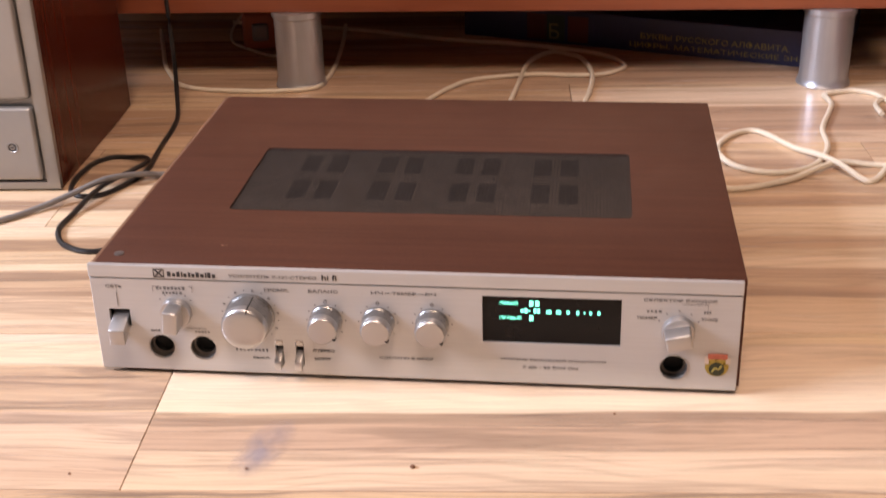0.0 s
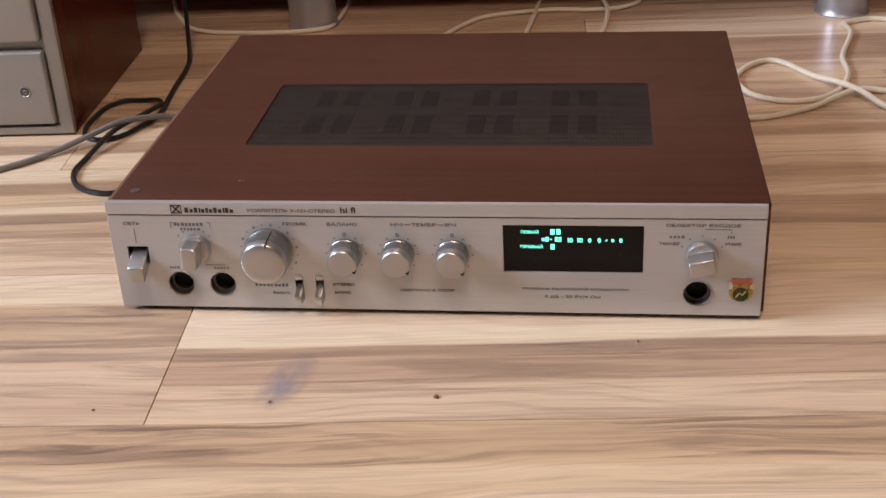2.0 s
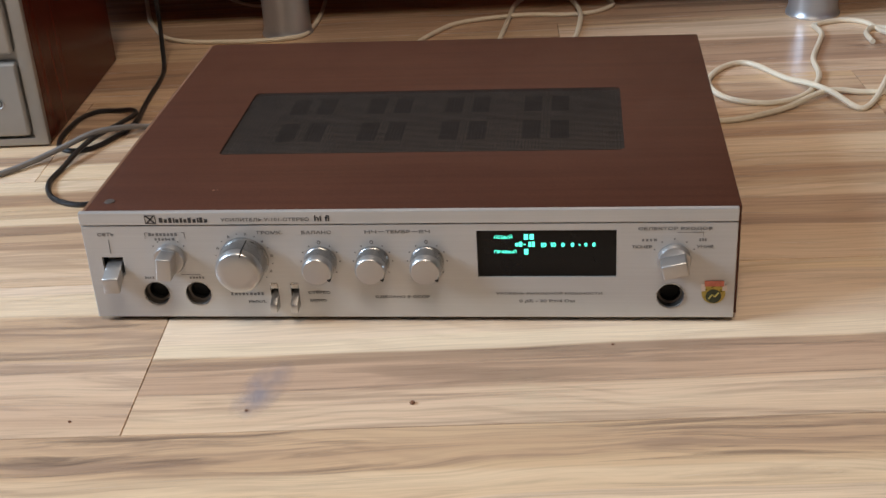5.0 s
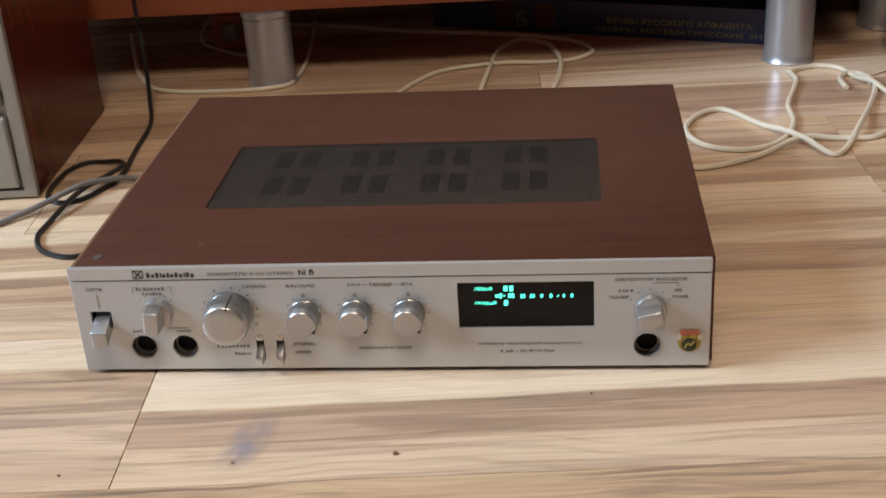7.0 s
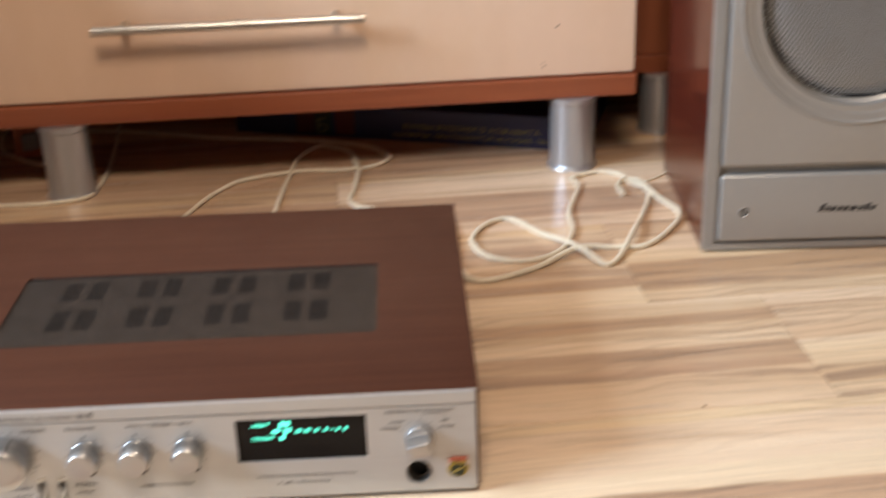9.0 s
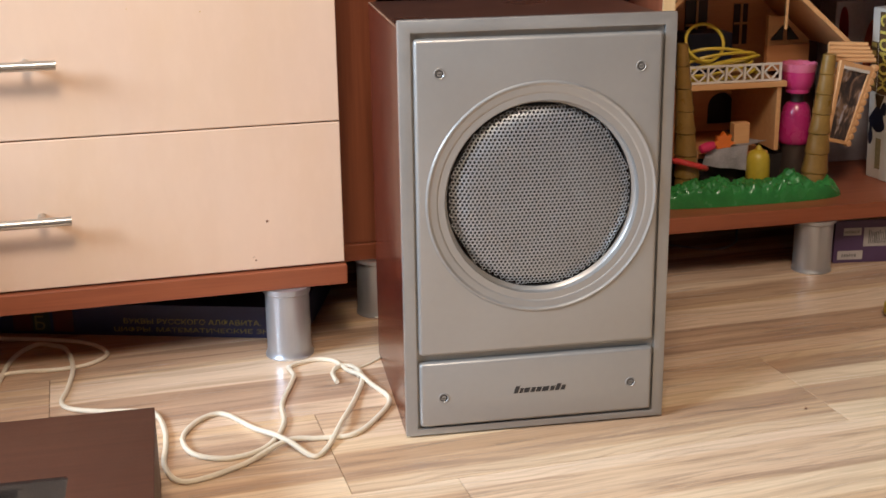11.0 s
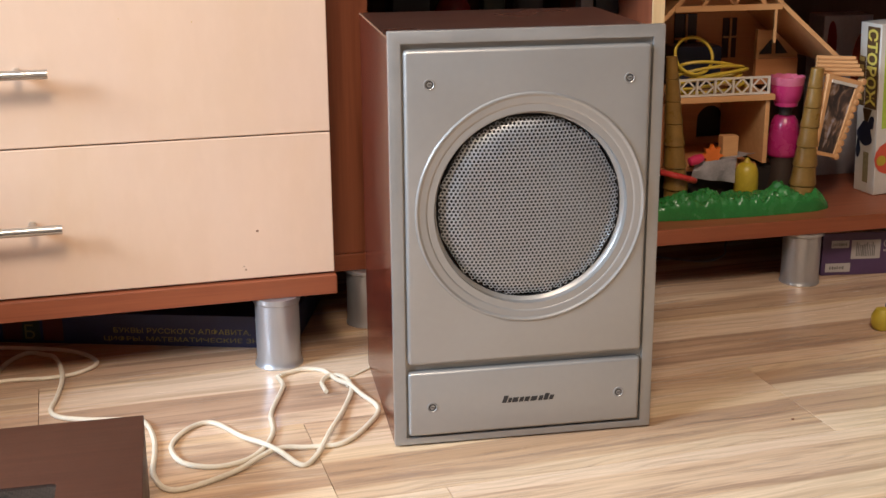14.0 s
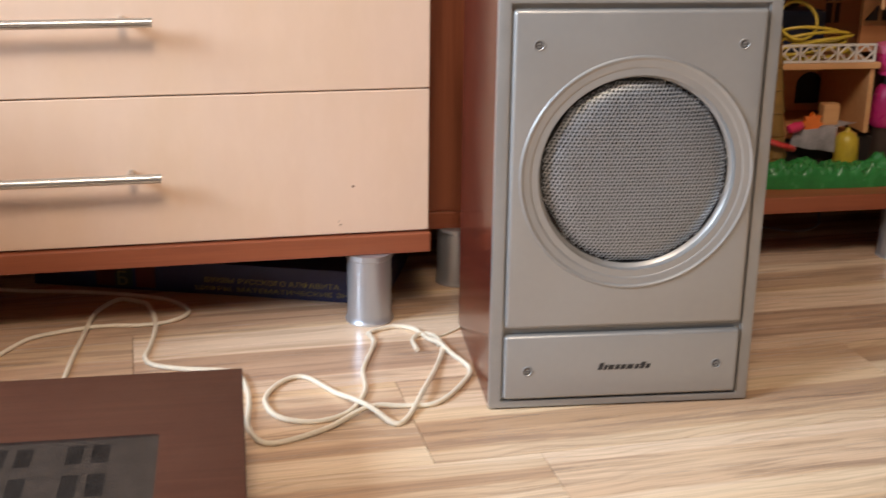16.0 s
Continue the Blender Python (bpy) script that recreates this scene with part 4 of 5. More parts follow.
# ---- things under the drawer chest ----
def letter_game():
    g = thing("letter_game_box", "dark blue letter game box with yellow printing, lying under the chest", "game box", (0.6083, 0.7029, 0), -17.3)
    part("carton", box(-0.46, 0, 0, 0.19, 0, 0.042, 0.001), simple("dark_blue_card", (0.020, 0.023, 0.075), 0.45, vary=0.2), g)
    ink = simple("dull_yellow_ink", (0.28, 0.23, 0.07), 0.6)
    part("printed_line", add_text(bmesh.new(), "БУКВЫ РУССКОГО АЛФАВИТА.", -0.230, -0.054, 0.0165, 0.0240, -0.0003), ink, g, "dull yellow printed words")
    part("printed_line", add_text(bmesh.new(), "ЦИФРЫ. МАТЕМАТИЧЕСКИЕ ЗНАКИ", -0.243, -0.018, 0.0050, 0.0125, -0.0003), ink, g, "dull yellow printed words")
    b = add_text(bmesh.new(), "Б", -0.346, -0.333, 0.006, 0.025, -0.0005)
    part("printed_letter", b, simple("dull_yellow_letter", (0.17, 0.14, 0.06), 0.6), g, "yellow printed letter")
    for x0, c, n in ((-0.375, (0.075, 0.014, 0.016), "red"), (-0.352, (0.020, 0.034, 0.028), "green"), (-0.322, (0.095, 0.018, 0.020), "dark_red")):
        part("colour_patch", box(x0, x0 + 0.026, -0.0003, 0, 0.004, 0.036), simple(n + "_patch", c, 0.5), g)
    return g


letter_game()
ad = thing("power_adapter", "small dull red plug adapter on the floor under the chest", "adapter", (-0.081, 0.785, 0), 12)
part("body", box(-0.022, 0.022, -0.018, 0.018, 0, 0.046, 0.005, 3), simple("dull_red_plastic", (0.34, 0.085, 0.035), 0.5), ad)
part("plug", box(-0.010, 0.010, -0.026, -0.0182, 0.012, 0.034, 0.003), M_CORDG, ad)
cord("adapter_wire", [(-0.040, 0.735), (-0.062, 0.738), (-0.095, 0.765), (-0.1225, 0.7956), (-0.128, 0.828, 0.012), (-0.112, 0.850, 0.030), (-0.090, 0.835, 0.040)], 0.0018, M_CORD, "thin pale wire looped round a plug adapter", n=6)


# ---- things on and under the shelf unit ----
def blob_base(name, x0, x1, y0, y1, z0, h, material, parent, seed):
    """A lumpy moulded mound with a long oval plan."""
    bm = bmesh.new()
    nu, nv = 150, 34
    grid = []
    for i in range(nu + 1):
        row = []
        for j in range(nv + 1):
            u, v = 2 * i / nu - 1, 2 * j / nv - 1
            ax, ay = u * math.sqrt(1 - v * v * 0.35), v * math.sqrt(max(0.0, 1 - u * u * 0.45))
            x, y = (x0 + x1) / 2 + ax * (x1 - x0) / 2, (y0 + y1) / 2 + ay * (y1 - y0) / 2
            edge = max(0.0, 1 - max(abs(u), abs(v)) ** 5) ** 0.5
            lump = 0.78 + 0.17 * noise.noise(Vector((x * 34 + seed, y * 30, 0.3))) + 0.18 * noise.noise(Vector((x * 90, y * 70 + seed, 1.3))) + 0.12 * noise.noise(Vector((x * 230, y * 200 + seed, 2.3)))
            for bx, by, br, bh in ((1.320, 0.890, 0.014, 0.42), (1.374, 0.886, 0.011, 0.32), (1.200, 0.890, 0.018, 0.30), (1.170, 0.882, 0.012, 0.18)):
                lump += bh * math.exp(-((x - bx) ** 2 + (y - by) ** 2) / br ** 2)
            lump -= 0.16 * math.exp(-((y - y0 - 0.016) / 0.004) ** 2)
            row.append(bm.verts.new((x, y, z0 + h * edge * max(0.3, lump))))
        grid.append(row)
    for i in range(nu):
        for j in range(nv):
            bm.faces.new((grid[i][j], grid[i + 1][j], grid[i + 1][j + 1], grid[i][j + 1]))
    bmesh.ops.recalc_face_normals(bm, faces=bm.faces[:])
    return part(name, bm, material, parent, "lumpy green plastic ground", smooth=True)


M_TOY = wood("tan_toy_plastic", (0.62, 0.275, 0.110), (0.52, 0.215, 0.080), 0.5, "x", 8, 120, 0.05)
M_TOY2 = wood("pale_toy_plastic", (0.62, 0.335, 0.145), (0.54, 0.270, 0.110), 0.5, "x", 8, 120, 0.05)
M_TOYW = simple("white_toy_plastic", (0.60, 0.54, 0.48), 0.45)
M_GREEN = simple("green_toy_plastic", (0.028, 0.180, 0.040), 0.24, vary=0.22, scale=40, bump=0.55)
M_TRUNK = simple("olive_brown_plastic", (0.215, 0.118, 0.026), 0.32, vary=0.22, scale=50)
M_PINK = simple("pink_plastic", (0.496, 0.036, 0.160), 0.25, vary=0.1)
M_PINK3 = simple("deep_pink_plastic", (0.352, 0.018, 0.104), 0.25, vary=0.1)
M_PINK2 = simple("pale_pink_plastic", (0.624, 0.160, 0.272), 0.25, vary=0.1)
M_YEL = simple("yellow_plastic", (0.464, 0.336, 0.028), 0.35, vary=0.15)
M_WINE = simple("wine_window", (0.040, 0.014, 0.014), 0.5)
M_DARK = simple("near_black_toy", (0.018, 0.012, 0.010), 0.6)
ZS = 0.0985


def beam(bm, a, b, w, d, y):
    """A bar from a to b, both (x, z), w wide and d deep from y."""
    p, q = Vector((a[0], 0, a[1])), Vector((b[0], 0, b[1]))
    n = (q - p).normalized()
    s = Vector((-n.z, 0, n.x)) * (w / 2)
    c = [p - s, q - s, q + s, p + s]
    f = [bm.verts.new((v.x, y, v.z)) for v in c]
    k = [bm.verts.new((v.x, y + d, v.z)) for v in c]
    bm.faces.new(f[::-1])
    bm.faces.new(k)
    for i in range(4):
        bm.faces.new((f[i], f[(i + 1) % 4], k[(i + 1) % 4], k[i]))
    return bm


def fixed(bm):
    bmesh.ops.recalc_face_normals(bm, faces=bm.faces[:])
    return bm


def doll_house():
    h = thing("doll_house", "tan plastic doll house with a white balcony rail and green ground", "toy house")
    blob_base("green_ground", 1.100, 1.392, 0.850, 0.905, ZS + 0.0002, 0.034, M_GREEN, h, 3.1)
    # near-black block that fills the space under the house floor
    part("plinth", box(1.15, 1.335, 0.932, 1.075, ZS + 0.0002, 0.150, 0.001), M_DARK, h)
    part("ground_floor", box(1.15, 1.300, 0.925, 1.08, 0.1505, 0.157, 0.001), M_TOY, h)
    arch = box(1.268, 1.313, 1.0, 1.2, 0.168, 0.1945)
    arch2 = lathe([(0.0225, -1.2), (0.0225, -1.0)], (1.2905, 0, 0.1945), "y", 24)
    part("back_wall", cut(box(1.15, 1.335, 1.070, 1.078, 0.158, 0.250), [arch, arch2]), M_TOY, h)
    # near-black sheet added behind the arch so that its opening looks dark
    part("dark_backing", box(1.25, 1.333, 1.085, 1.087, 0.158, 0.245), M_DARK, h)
    wl = box(1.306, 1.313, 0.920, 1.069, 0.1575, 0.2495, 0.001)
    part("side_wall", wl, M_TOY2, h)
    part("side_wall", box(1.151, 1.158, 0.930, 1.069, 0.1575, 0.2495, 0.001), M_TOY, h)
    part("balcony_floor", box(1.155, 1.318, 0.915, 1.08, 0.250, 0.2585, 0.001), M_TOY2, h)
    y, z0, z1 = 0.917, 0.2590, 0.2845
    rail = part("balcony_rail", box(1.172, 1.308, y, y + 0.003, z1 - 0.003, z1), M_TOYW, h, "white lattice balcony rail")
    part("bottom_rail", box(1.172, 1.308, y, y + 0.003, z0, z0 + 0.003), M_TOYW, rail)
    step = (1.308 - 1.172) / 5
    for i in range(6):
        part("baluster", box(1.172 + i * step - 0.0014, 1.172 + i * step + 0.0014, y - 0.0005, y + 0.0035, z0 + 0.0001, z1 - 0.0001), M_TOYW, rail)
    for i in range(5):
        c, zc, r = 1.172 + (i + 0.5) * step, (z0 + z1) / 2, 0.0105
        lozenge = bmesh.new()
        for a, b in (((c - r, zc), (c, zc + r)), ((c, zc + r), (c + r, zc)), ((c + r, zc), (c, zc - r)), ((c, zc - r), (c - r, zc))):
            beam(lozenge, a, b, 0.0022, 0.002, y + 0.0005)
        part("lozenge", fixed(lozenge), M_TOYW, rail)
    # upper storey and roof
    gable = bmesh.new()
    pts = [(1.12, 0.259), (1.40, 0.259), (1.40, 0.308), (1.245, 0.464), (1.12, 0.343)]
    f = [gable.verts.new((x, 1.072, z)) for x, z in pts]
    k = [gable.verts.new((x, 1.078, z)) for x, z in pts]
    gable.faces.new(f[::-1]), gable.faces.new(k)
    for i in range(5):
        gable.faces.new((f[i], f[(i + 1) % 5], k[(i + 1) % 5], k[i]))
    wall = part("gable_wall", fixed(gable), M_TOY, h)
    for x0, x1, za, zb in ((1.225, 1.260, 0.290, 0.358), (1.303, 1.325, 0.290, 0.350)):
        w = part("window", box(x0, x1, 1.0690, 1.0718, za, zb), M_WINE, h)
        cross = add_box(bmesh.new(), (x0 + x1) / 2 - 0.0015, (x0 + x1) / 2 + 0.0015, 1.066, 1.0688, za, zb)
        add_box(cross, x0, x1, 1.0664, 1.0686, za + 0.03, za + 0.033)
        part("glazing_bar", cross, M_TOY2, w)
    roof = beam(bmesh.new(), (1.108, 0.334), (1.247, 0.474), 0.006, 0.172, 0.909)
    part("roof", fixed(roof), M_TOY2, h)
    part("roof", fixed(beam(bmesh.new(), (1.245, 0.472), (1.318, 0.384), 0.006, 0.172, 0.909)), M_TOY2, h)
    part("roof", fixed(beam(bmesh.new(), (1.316, 0.386), (1.420, 0.297), 0.006, 0.172, 0.909)), M_TOY2, h)
    part("tie_beam", box(1.158, 1.316, 0.908, 0.914, 0.3780, 0.3860, 0.0005), M_TOY2, h)
    for a, b in (((1.200, 0.386), (1.236, 0.452)), ((1.245, 0.386), (1.245, 0.462)), ((1.290, 0.386), (1.254, 0.452)), ((1.222, 0.420), (1.245, 0.388)), ((1.268, 0.420), (1.245, 0.388))):
        part("truss_bar", fixed(beam(bmesh.new(), a, b, 0.006, 0.005, 0.909)), M_TOY2, h)
    part("post", box(1.3062, 1.3095, 0.909, 0.912, 0.332, 0.3778), M_TOY2, h)
    inner = box(1.325, 1.392, 0.998, 1.006, 0.259, 0.2965)
    part("inner_wall", inner, M_TOY, h)
    tri = bmesh.new()
    beam(tri, (1.3265, 0.2967), (1.3265, 0.340), 0.004, 0.008, 0.997)
    f = [tri.verts.new((x, 1.004, z)) for x, z in ((1.3285, 0.2967), (1.394, 0.2967), (1.394, 0.303), (1.354, 0.338), (1.3285, 0.338))]
    tri.faces.new(f)
    pan = part("gable_panel", fixed(tri), M_TOY2, h)
    for s in (-1, 1):
        t3 = bmesh.new()
        c = [t3.verts.new((1.3535 + s * dx, 0.9990, z)) for dx, z in ((0.004, 0.3035), (0.0225, 0.3035), (0.004, 0.3245))]
        d = [t3.verts.new((v.co.x, 1.0030, v.co.z)) for v in c]
        t3.faces.new(c), t3.faces.new(d[::-1])
        for i in range(3):
            t3.faces.new((c[i], c[(i + 1) % 3], d[(i + 1) % 3], d[i]))
        part("window", fixed(t3), M_DARK, pan)
    # log wall and hinged window wing
    for i in range(5):
        part("log", add_tube(bmesh.new(), [Vector((1.372, 0.905, 0.2870 + i * 0.0056)), Vector((1.4415 - i * 0.0035, 0.898, 0.2845 + i * 0.0056))], 0.0034, 8), M_TOY2, h, smooth=True)
    def splayed(bm):
        for v in bm.verts:
            v.co.x *= 1 + 3.9 * v.co.z
        return bm

    wing = part("window_wing", splayed(cut(box(-0.0260, 0.0275, -0.004, 0.004, -0.058, 0.056, 0.001), [box(-0.0200, 0.0200, -0.02, 0.02, -0.0525, 0.050)])), M_TOY2, h, "hinged toy wall with a log edge", m=pose(1.3985, 0.893, 0.2270, 0, 14, 12))
    for i in range(12):
        z = -0.0555 + i * 0.0101
        part("log_end", add_lathe(bmesh.new(), [(0.0, -0.0060), (0.0046, -0.0048), (0.0050, 0.0), (0.0046, 0.0048), (0.0, 0.0060)], (0.0280 * (1 + 3.9 * z), 0, z), "y", 8), M_TOY2, wing, smooth=True)
    pic = Mat("wing_print", (0.1, 0.08, 0.07), 0.35)
    patch = pic.noise(pic.coords((70, 70, 38)), 1.0, 3, 0.55, 0.8)
    pic.colour(pic.ramp(patch, (0.36, (0.020, 0.015, 0.018)), (0.48, (0.055, 0.035, 0.030)), (0.56, (0.20, 0.12, 0.075)), (0.66, (0.34, 0.32, 0.36))))
    part("wing_pane", splayed(box(-0.0199, 0.0199, -0.0010, 0.0010, -0.0524, 0.0499)), pic.m, wing, "dark printed picture in the toy window")
    part("wing_lintel", splayed(box(-0.0199, 0.0199, -0.0050, -0.0012, 0.0455, 0.0498)), M_TOYW, wing)
    # palm trunks
    for x, y2, za, zb, ra, rb, lean in ((1.1695, 0.902, ZS + 0.002, 0.320, 0.0178, 0.0066, -0.0168), (1.3570, 0.895, ZS + 0.002, 0.297, 0.0188, 0.0082, 0.0120)):
        prof, n = [], 7
        for i in range(n):
            t0, t1 = i / n, (i + 0.98) / n
            z2, z3 = za + (zb - za) * t0, za + (zb - za) * t1
            r = ra + (rb - ra) * t0
            prof += [(r * 0.95, z2), (r * 1.10, z2 + 0.0012), (r * 1.12, z2 + 0.0034), (r * 1.02, z2 + 0.0110), (r * 0.92, z3)]
        prof.append((0.0, zb))
        tk = lathe(prof, (0, 0, 0), n=20)
        for v in tk.verts:
            v.co.x += x + lean * (v.co.z - za) / (zb - za)
            v.co.y += y2
        part("palm_trunk", tk, M_TRUNK, h, "ringed olive brown palm trunk", smooth=True)
    return h


on_shelf(doll_house())


def lone(name, bm, mat, label, category, smooth=True):
    return on_shelf(tagged(link_mesh(name, bm, mat, smooth=smooth), label, category))


gob = on_shelf(thing("toy_goblet", "glossy pink plastic toy goblet on a dark stand", "toy goblet", (1.3435, 0.932, 0)))
part("stand", lathe([(0.024, ZS), (0.022, ZS + 0.01), (0.017, 0.150), (0.020, 0.1655)]), simple("dark_brown_plastic", (0.050, 0.030, 0.022), 0.5), gob, smooth=True)
part("lower_bell", lathe([(0.0222, 0.1658), (0.0242, 0.1690), (0.0243, 0.1760), (0.0228, 0.1920), (0.0205, 0.2080), (0.0180, 0.2180), (0.0140, 0.2235), (0.0090, 0.2250)], n=32), M_PINK3, gob, smooth=True)
part("stem", lathe([(0.0100, 0.2252), (0.0090, 0.2310), (0.0110, 0.2372)], n=20), M_DARK, gob, smooth=True)
part("cup", lathe([(0.0130, 0.2374), (0.0165, 0.2384), (0.0172, 0.2410), (0.0172, 0.2440), (0.0195, 0.2470), (0.0218, 0.2560), (0.0232, 0.2690), (0.0216, 0.2692), (0.0190, 0.2580), (0.0, 0.2480)], n=32), M_PINK, gob, smooth=True)
lip = lathe([(0.0225, 0.2680), (0.0240, 0.2705), (0.0248, 0.2805), (0.0225, 0.2808), (0.0214, 0.2700)], n=40)
for v in lip.verts:
    if v.co.z > 0.279:
        v.co.z += 0.0022 * noise.noise(Vector((v.co.x * 160, v.co.y * 160, 2.0)))
part("lip", lip, M_PINK2, gob, "pale pink ragged lip", smooth=True)
lone("toy_bell", lathe([(0.0160, ZS), (0.0175, ZS + 0.004), (0.0166, 0.146), (0.0150, 0.154), (0.0105, 0.1600), (0.0050, 0.1622), (0.0024, 0.1680), (0.0, 0.1690)], (1.2800, 0.9140, 0), n=28), M_YEL, "small yellow plastic toy bell on the shelf", "toy")
ring_path = [Vector((1.168 + 0.025 * math.cos(a), 0.902 + 0.024 * math.sin(a), 0.150 - 0.0075 * math.cos(a) - 0.004 * math.sin(a))) for a in [2 * math.pi * i / 28 for i in range(29)]]
lone("toy_ring", add_tube(bmesh.new(), ring_path, 0.0042, 10), simple("red_plastic", (0.52, 0.045, 0.04), 0.3), "red plastic ring round a toy palm trunk", "toy ring")
star = bmesh.new()
ring_v = []
for i in range(16):
    r = 0.0165 if i % 2 == 0 else 0.0105
    a = 2 * math.pi * i / 16
    ring_v.append((r * math.cos(a), r * math.sin(a)))
fv = [star.verts.new((1.2290 + x, 0.9190, 0.1725 + z)) for x, z in ring_v]
bv = [star.verts.new((1.2290 + x, 0.9270, 0.1725 + z)) for x, z in ring_v]
star.faces.new(fv[::-1]), star.faces.new(bv)
for i in range(16):
    star.faces.new((fv[i], fv[(i + 1) % 16], bv[(i + 1) % 16], bv[i]))
lone("toy_flower", fixed(star), simple("orange_plastic", (0.72, 0.16, 0.02), 0.4), "orange star shaped toy flower", "toy flower", False)
lone("toy_shoe", lathe([(0.0, -0.014), (0.006, -0.011), (0.0075, 0.0), (0.006, 0.010), (0.0, 0.013)], (0, 0, 0), "z", 16), simple("crimson_plastic", (0.55, 0.03, 0.10), 0.3), "small crimson toy shoe", "toy").matrix_basis = SHELF_AT @ pose(1.2010, 0.9130, 0.1700, 0, 78, 10)


def folded_paper():
    bm = bmesh.new()
    n = 10
    rows = []
    for i in range(n + 1):
        u = i / n
        fold = 0.0035 * math.sin(u * 11) + 0.0025 * noise.noise(Vector((u * 6, 0, 1)))
        rows.append([bm.verts.new(p) for p in ((1.194 + 0.066 * u, 0.912 + fold, 0.1440 - 0.0105 * u), (1.197 + 0.066 * u, 0.914 - fold * 0.6, 0.1540 - 0.002 * u),
                                                (1.203 + 0.062 * u, 0.919 + fold * 0.4, 0.1640 + 0.004 * u), (1.212 + 0.088 * u, 0.932 + fold, 0.1655 + 0.006 * u), (1.214 + 0.080 * u, 0.950, 0.1660 + 0.004 * u + fold))])
    for a, b in zip(rows, rows[1:]):
        for j in range(4):
            bm.faces.new((a[j], b[j], b[j + 1], a[j + 1]))
    bmesh.ops.solidify(bm, geom=bm.faces[:], thickness=0.0005)
    return bm


lone("crumpled_paper", folded_paper(), simple("grey_paper", (0.48, 0.45, 0.46), 0.7, vary=0.3, scale=40), "crumpled grey printed paper among the toys", "paper")
lone("toy_block", box(1.2480, 1.2720, 0.9290, 0.9450, 0.1572, 0.198, 0.001), M_TOY2, "small cream toy block in the doll house", "toy block", False)
lone("toy_case", box(1.198, 1.272, 1.000, 1.050, 0.2588, 0.318, 0.004), simple("navy_plastic", (0.016, 0.020, 0.050), 0.45), "dark navy toy case on the doll house balcony", "toy case")
coil = bmesh.new()
winding = []
for k in range(5, -1, -1):
    winding += [(1.234 + (0.058 - 0.005 * (k % 3)) * math.cos(a), 0.958 + (0.030 - 0.003 * k) * math.sin(a), 0.2640 + 0.0052 * k + (0.006 + 0.0016 * k) * math.sin(a + 0.7 * k)) for a in [3.1 + 2 * math.pi * i / 16 for i in range(16)]]
winding = [(1.2065 + 0.0280 * math.cos(a), 0.952 + 0.012 * math.sin(a), 0.3120 + 0.0245 * math.sin(a)) for a in [-3.0 - 2 * math.pi * i / 16 for i in range(17)]] + winding
add_tube(coil, smooth_path(winding, 3), 0.0023, 8)
lone("yellow_cord", coil, simple("yellow_cord_rubber", (0.56, 0.40, 0.04), 0.4), "coiled yellow cord on the doll house balcony", "cord")


